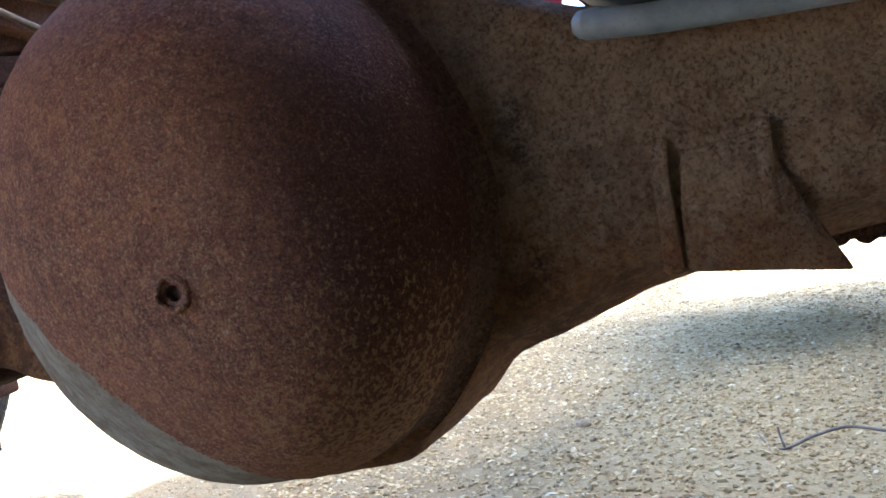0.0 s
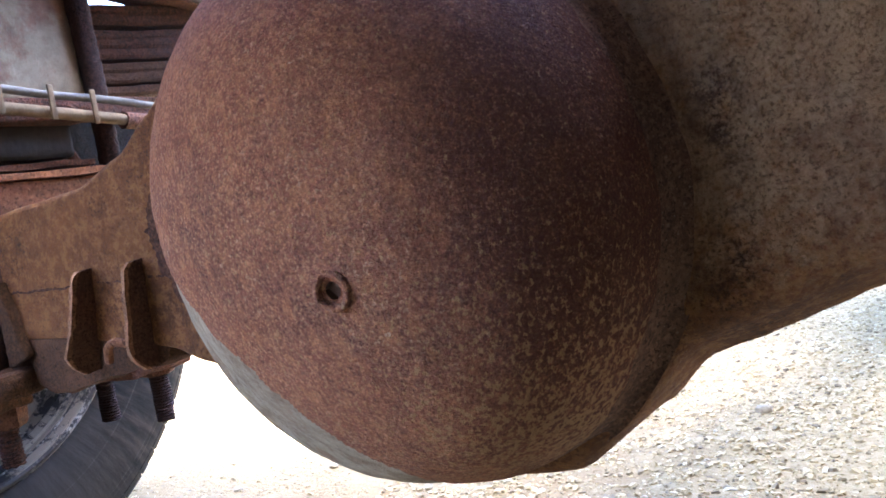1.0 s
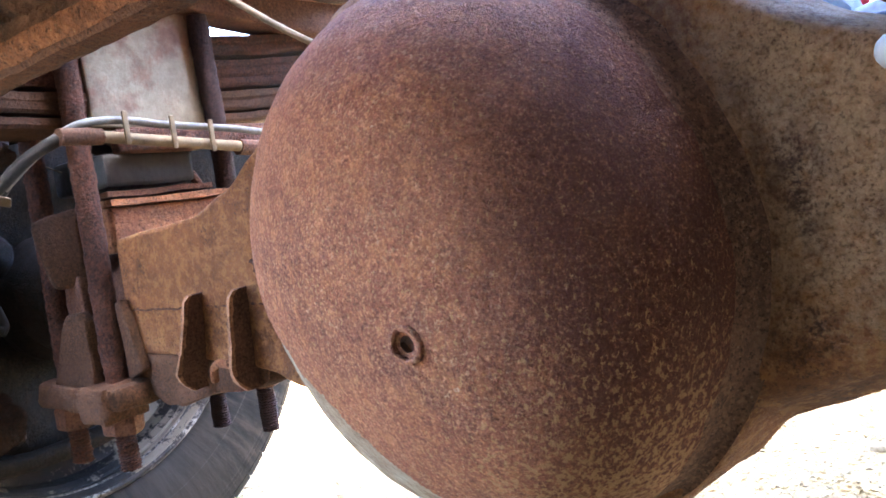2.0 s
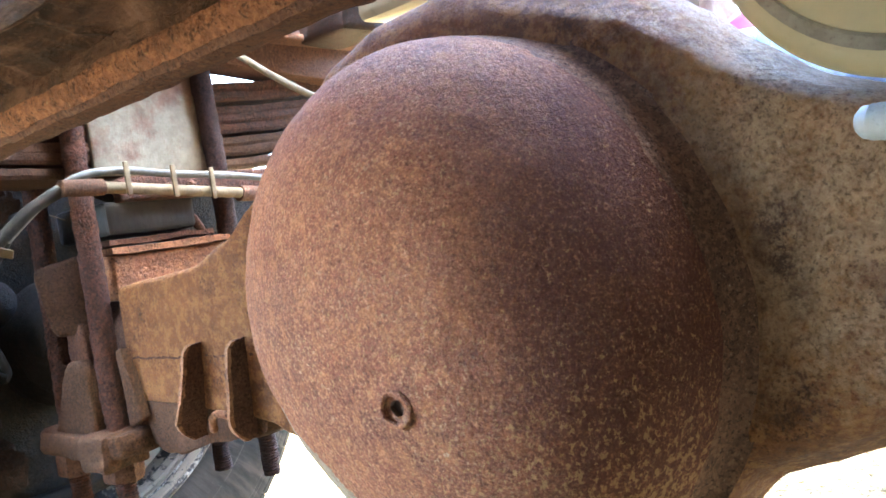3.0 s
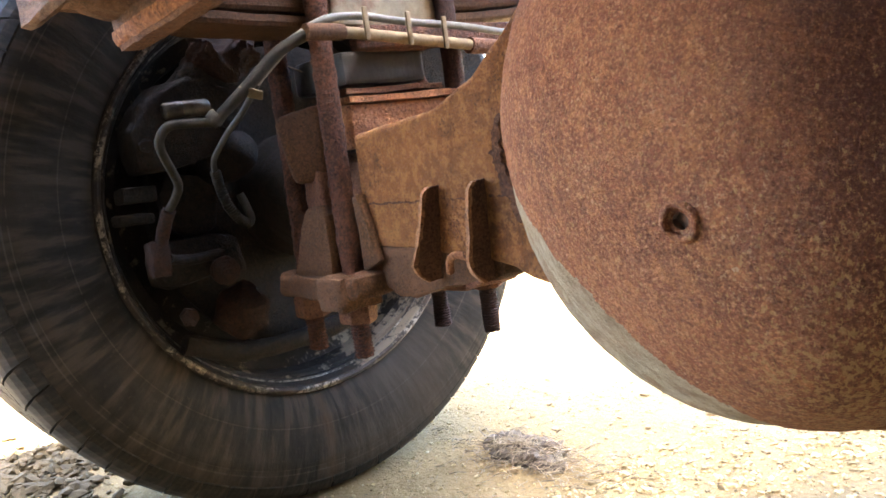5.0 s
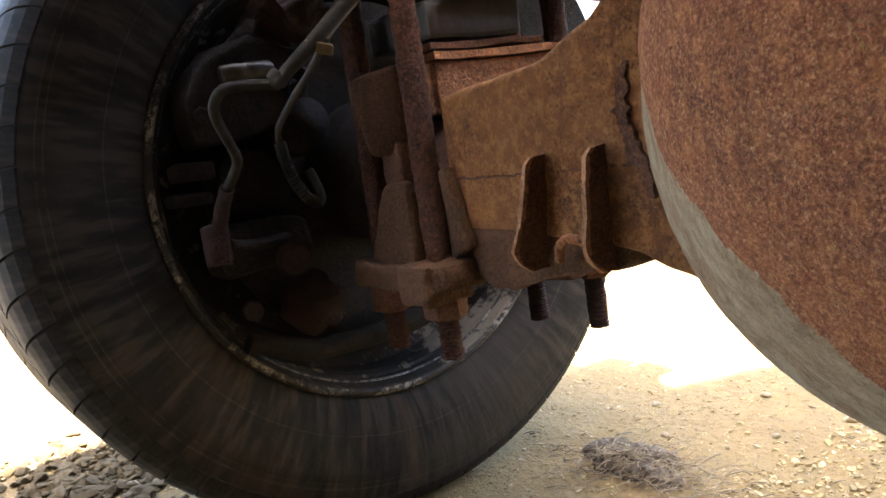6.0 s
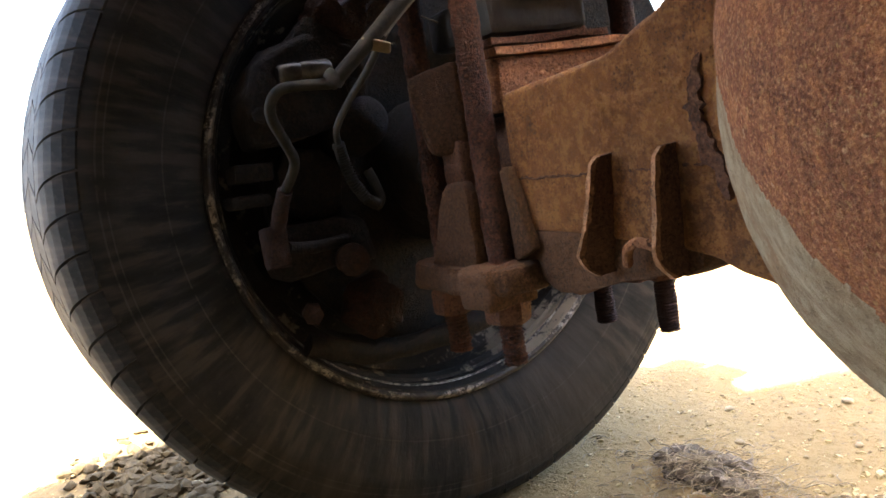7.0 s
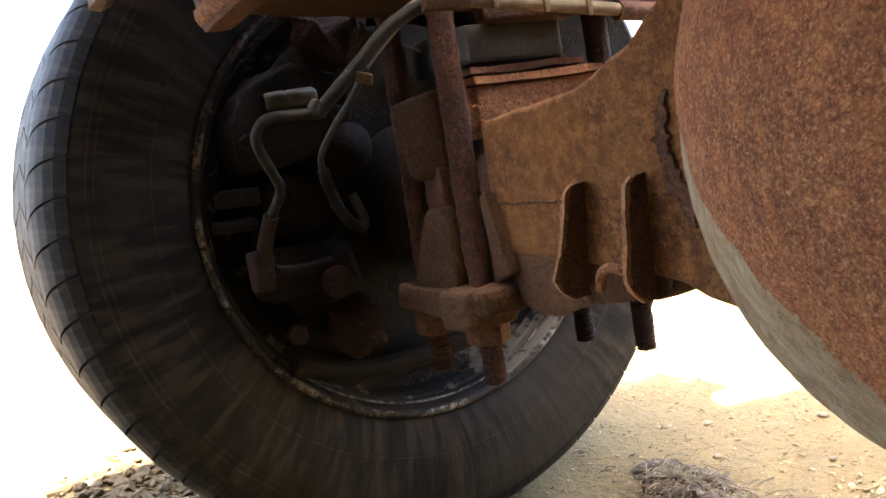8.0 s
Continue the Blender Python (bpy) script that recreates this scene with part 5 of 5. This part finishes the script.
for name, lo, hi, mat, sd_ in (("dark_blue_rag", (0.066, 0.43, 0.470), (0.200, 0.50, 0.596), NAVY_CLOTH, 5.0), ("red_rag", (0.055, 0.52, 0.590), (0.130, 0.58, 0.725), RED_CLOTH, 1.0), ("pink_rag", (-0.030, 0.50, 0.480), (0.030, 0.57, 0.678), PINK_CLOTH, 2.0), ("pale_blue_rag", (-0.012, 0.45, 0.478), (0.128, 0.52, 0.638), BLUE_CLOTH, 3.0), ("brown_sack", (-0.150, 0.50, 0.470), (-0.030, 0.62, 0.745), WOOD_GREY, 4.0)):
    part(name, rough_up(cuts(box(lo, hi, 0.02), 3), 22, 0.022, sd_), mat, rags, "crumpled " + name.replace("_", " "))
can = thing("plastic_can", (-0.31, 0.30, 0.735), "small cream plastic can on the rail bracket", "can")
part("body", rough_up(cuts(box((-0.372, 0.262, 0.740), (-0.260, 0.335, 0.840), 0.014), 2), 14, 0.004), TANK, can)
part("neck", lathe([(0, 0.014), (0.012, 0.014), (0.014, 0.017), (0.026, 0.017), (0.028, 0.0)], (-0.30, 0.30, 0.838), (0, 0, 1), 16), TANK, can)

# ---- bits on the ground ----
def straw_heap():
    rng = random.Random(9)
    bm = bmesh.new()
    for i in range(900):
        a, d = rng.uniform(0, 6.283), abs(rng.gauss(0, 0.052))
        x, y = -0.575 + math.cos(a) * d * 1.5 + (rng.uniform(0.0, 0.16) if i % 4 == 0 else 0.0), 0.215 + math.sin(a) * d
        h = 0.026 * math.exp(-(d / 0.05) ** 2)
        l, b = rng.uniform(0.008, 0.030), rng.uniform(0, 6.283)
        z = ground_height(x, y) + rng.uniform(0, 1) * h + 0.002
        e = rng.uniform(-0.2, 0.35)
        p0 = Vector((x, y, z))
        p2 = p0 + Vector((math.cos(b) * l, math.sin(b) * l, e * l))
        p1 = (p0 + p2) / 2 + Vector((rng.uniform(-1, 1), rng.uniform(-1, 1), rng.uniform(0, 1.2))) * l * 0.18
        tube([p0, p1, p2], rng.choice((0.0003, 0.0004, 0.0008)), 4, bm, 2)
    tagged(mesh_object("straw_heap", bm, STRAW), "small heap of dry straw and roots on the earth", "straw", "", "stuff")
    bm = bmesh.new()
    for dx, dy, rx, ry, rz in ((0, 0, 0.06, 0.038, 0.018), (-0.05, 0.01, 0.035, 0.028, 0.014), (0.05, -0.012, 0.035, 0.026, 0.012), (0.01, 0.03, 0.04, 0.02, 0.012)):
        bmesh.ops.create_icosphere(bm, subdivisions=4, radius=1, matrix=Matrix.LocRotScale((-0.58 + dx, 0.225 + dy, 0.0), None, (rx, ry, rz)))
    rough_up(bm, 35, 0.012)
    tagged(mesh_object("soil_clod", rough_up(bm, 110, 0.007), plain("dark_soil", (0.06, 0.045, 0.03), (0.19, 0.14, 0.09), 120, 0.95, 0, 0.004)), "dark crumbly clod of soil under the straw", "soil")


def gravel_heap():
    rng = random.Random(31)
    bm = bmesh.new()
    for i in range(520):
        x, y = rng.gauss(-1.13, 0.075), rng.gauss(-0.29, 0.06)
        r = rng.choice((0.004, 0.005, 0.006, 0.008, 0.011))
        m = Matrix.LocRotScale((x, y, ground_height(x, y) + r * 0.3), Euler((rng.uniform(-0.5, 0.5), rng.uniform(-0.5, 0.5), rng.uniform(0, 6))), (r * rng.uniform(1.0, 1.9), r, r * rng.uniform(0.4, 0.7)))
        made = bmesh.ops.create_icosphere(bm, subdivisions=1, radius=1, matrix=m)
        for v in made["verts"]:
            v.co += Vector((rng.uniform(-1, 1), rng.uniform(-1, 1), rng.uniform(-1, 1))) * r * 0.22
    tagged(mesh_object("gravel_heap", bm, GRAVEL, False), "low heap of grey gravel behind the wheel", "gravel", "", "stuff")


gravel_heap()
straw_heap()
twig = thing("twig", (0.38, 0.66, 0.0), "thin dry grey twig lying on the gravel", "twig")
bark = plain("dry_bark", (0.09, 0.075, 0.06), (0.22, 0.18, 0.14), 30, 0.85)
stem = part("stem", tube([(0.300, 0.685, 0.008), (0.315, 0.64, 0.006), (0.335, 0.622, 0.008), (0.375, 0.655, 0.014), (0.42, 0.672, 0.018), (0.47, 0.662, 0.012), (0.53, 0.68, 0.008)], 0.0026, 8, radii=[0.0010, 0.0014, 0.0020, 0.0022, 0.0022, 0.0020, 0.0016]), bark, twig)
part("side_shoot", tube([(0.333, 0.624, 0.008), (0.329, 0.632, 0.022), (0.327, 0.634, 0.034)], 0.0016, 6), bark, twig)


def stones():
    rng = random.Random(21)
    spots = [(0.02, 0.82, 0.011), (-0.62, 0.33, 0.006), (-0.72, 0.42, 0.007), (-0.50, 0.40, 0.006), (-0.60, 0.52, 0.007), (-1.02, 0.56, 0.012), (-0.46, 0.50, 0.008), (-0.38, 0.46, 0.006), (-0.95, -0.30, 0.009), (-1.05, -0.26, 0.010), (-0.34, 0.15, 0.007)]
    for x, y, r in spots:
        bm = bmesh.new()
        bmesh.ops.create_icosphere(bm, subdivisions=2, radius=1)
        bmesh.ops.transform(bm, matrix=Matrix.LocRotScale(None, Euler((0, 0, rng.uniform(0, 6))), (r * rng.uniform(1.0, 1.5), r, r * rng.uniform(0.5, 0.8))), verts=bm.verts)
        rough_up(bm, 60, r * 0.4, x * 10)
        ob = mesh_object("stone", bm, STONE, False)
        ob.location = (x, y, ground_height(x, y) + r * 0.25)
        tagged(ob, "small dull angular stone lying on the earth", "stone", "loose stones")


stones()
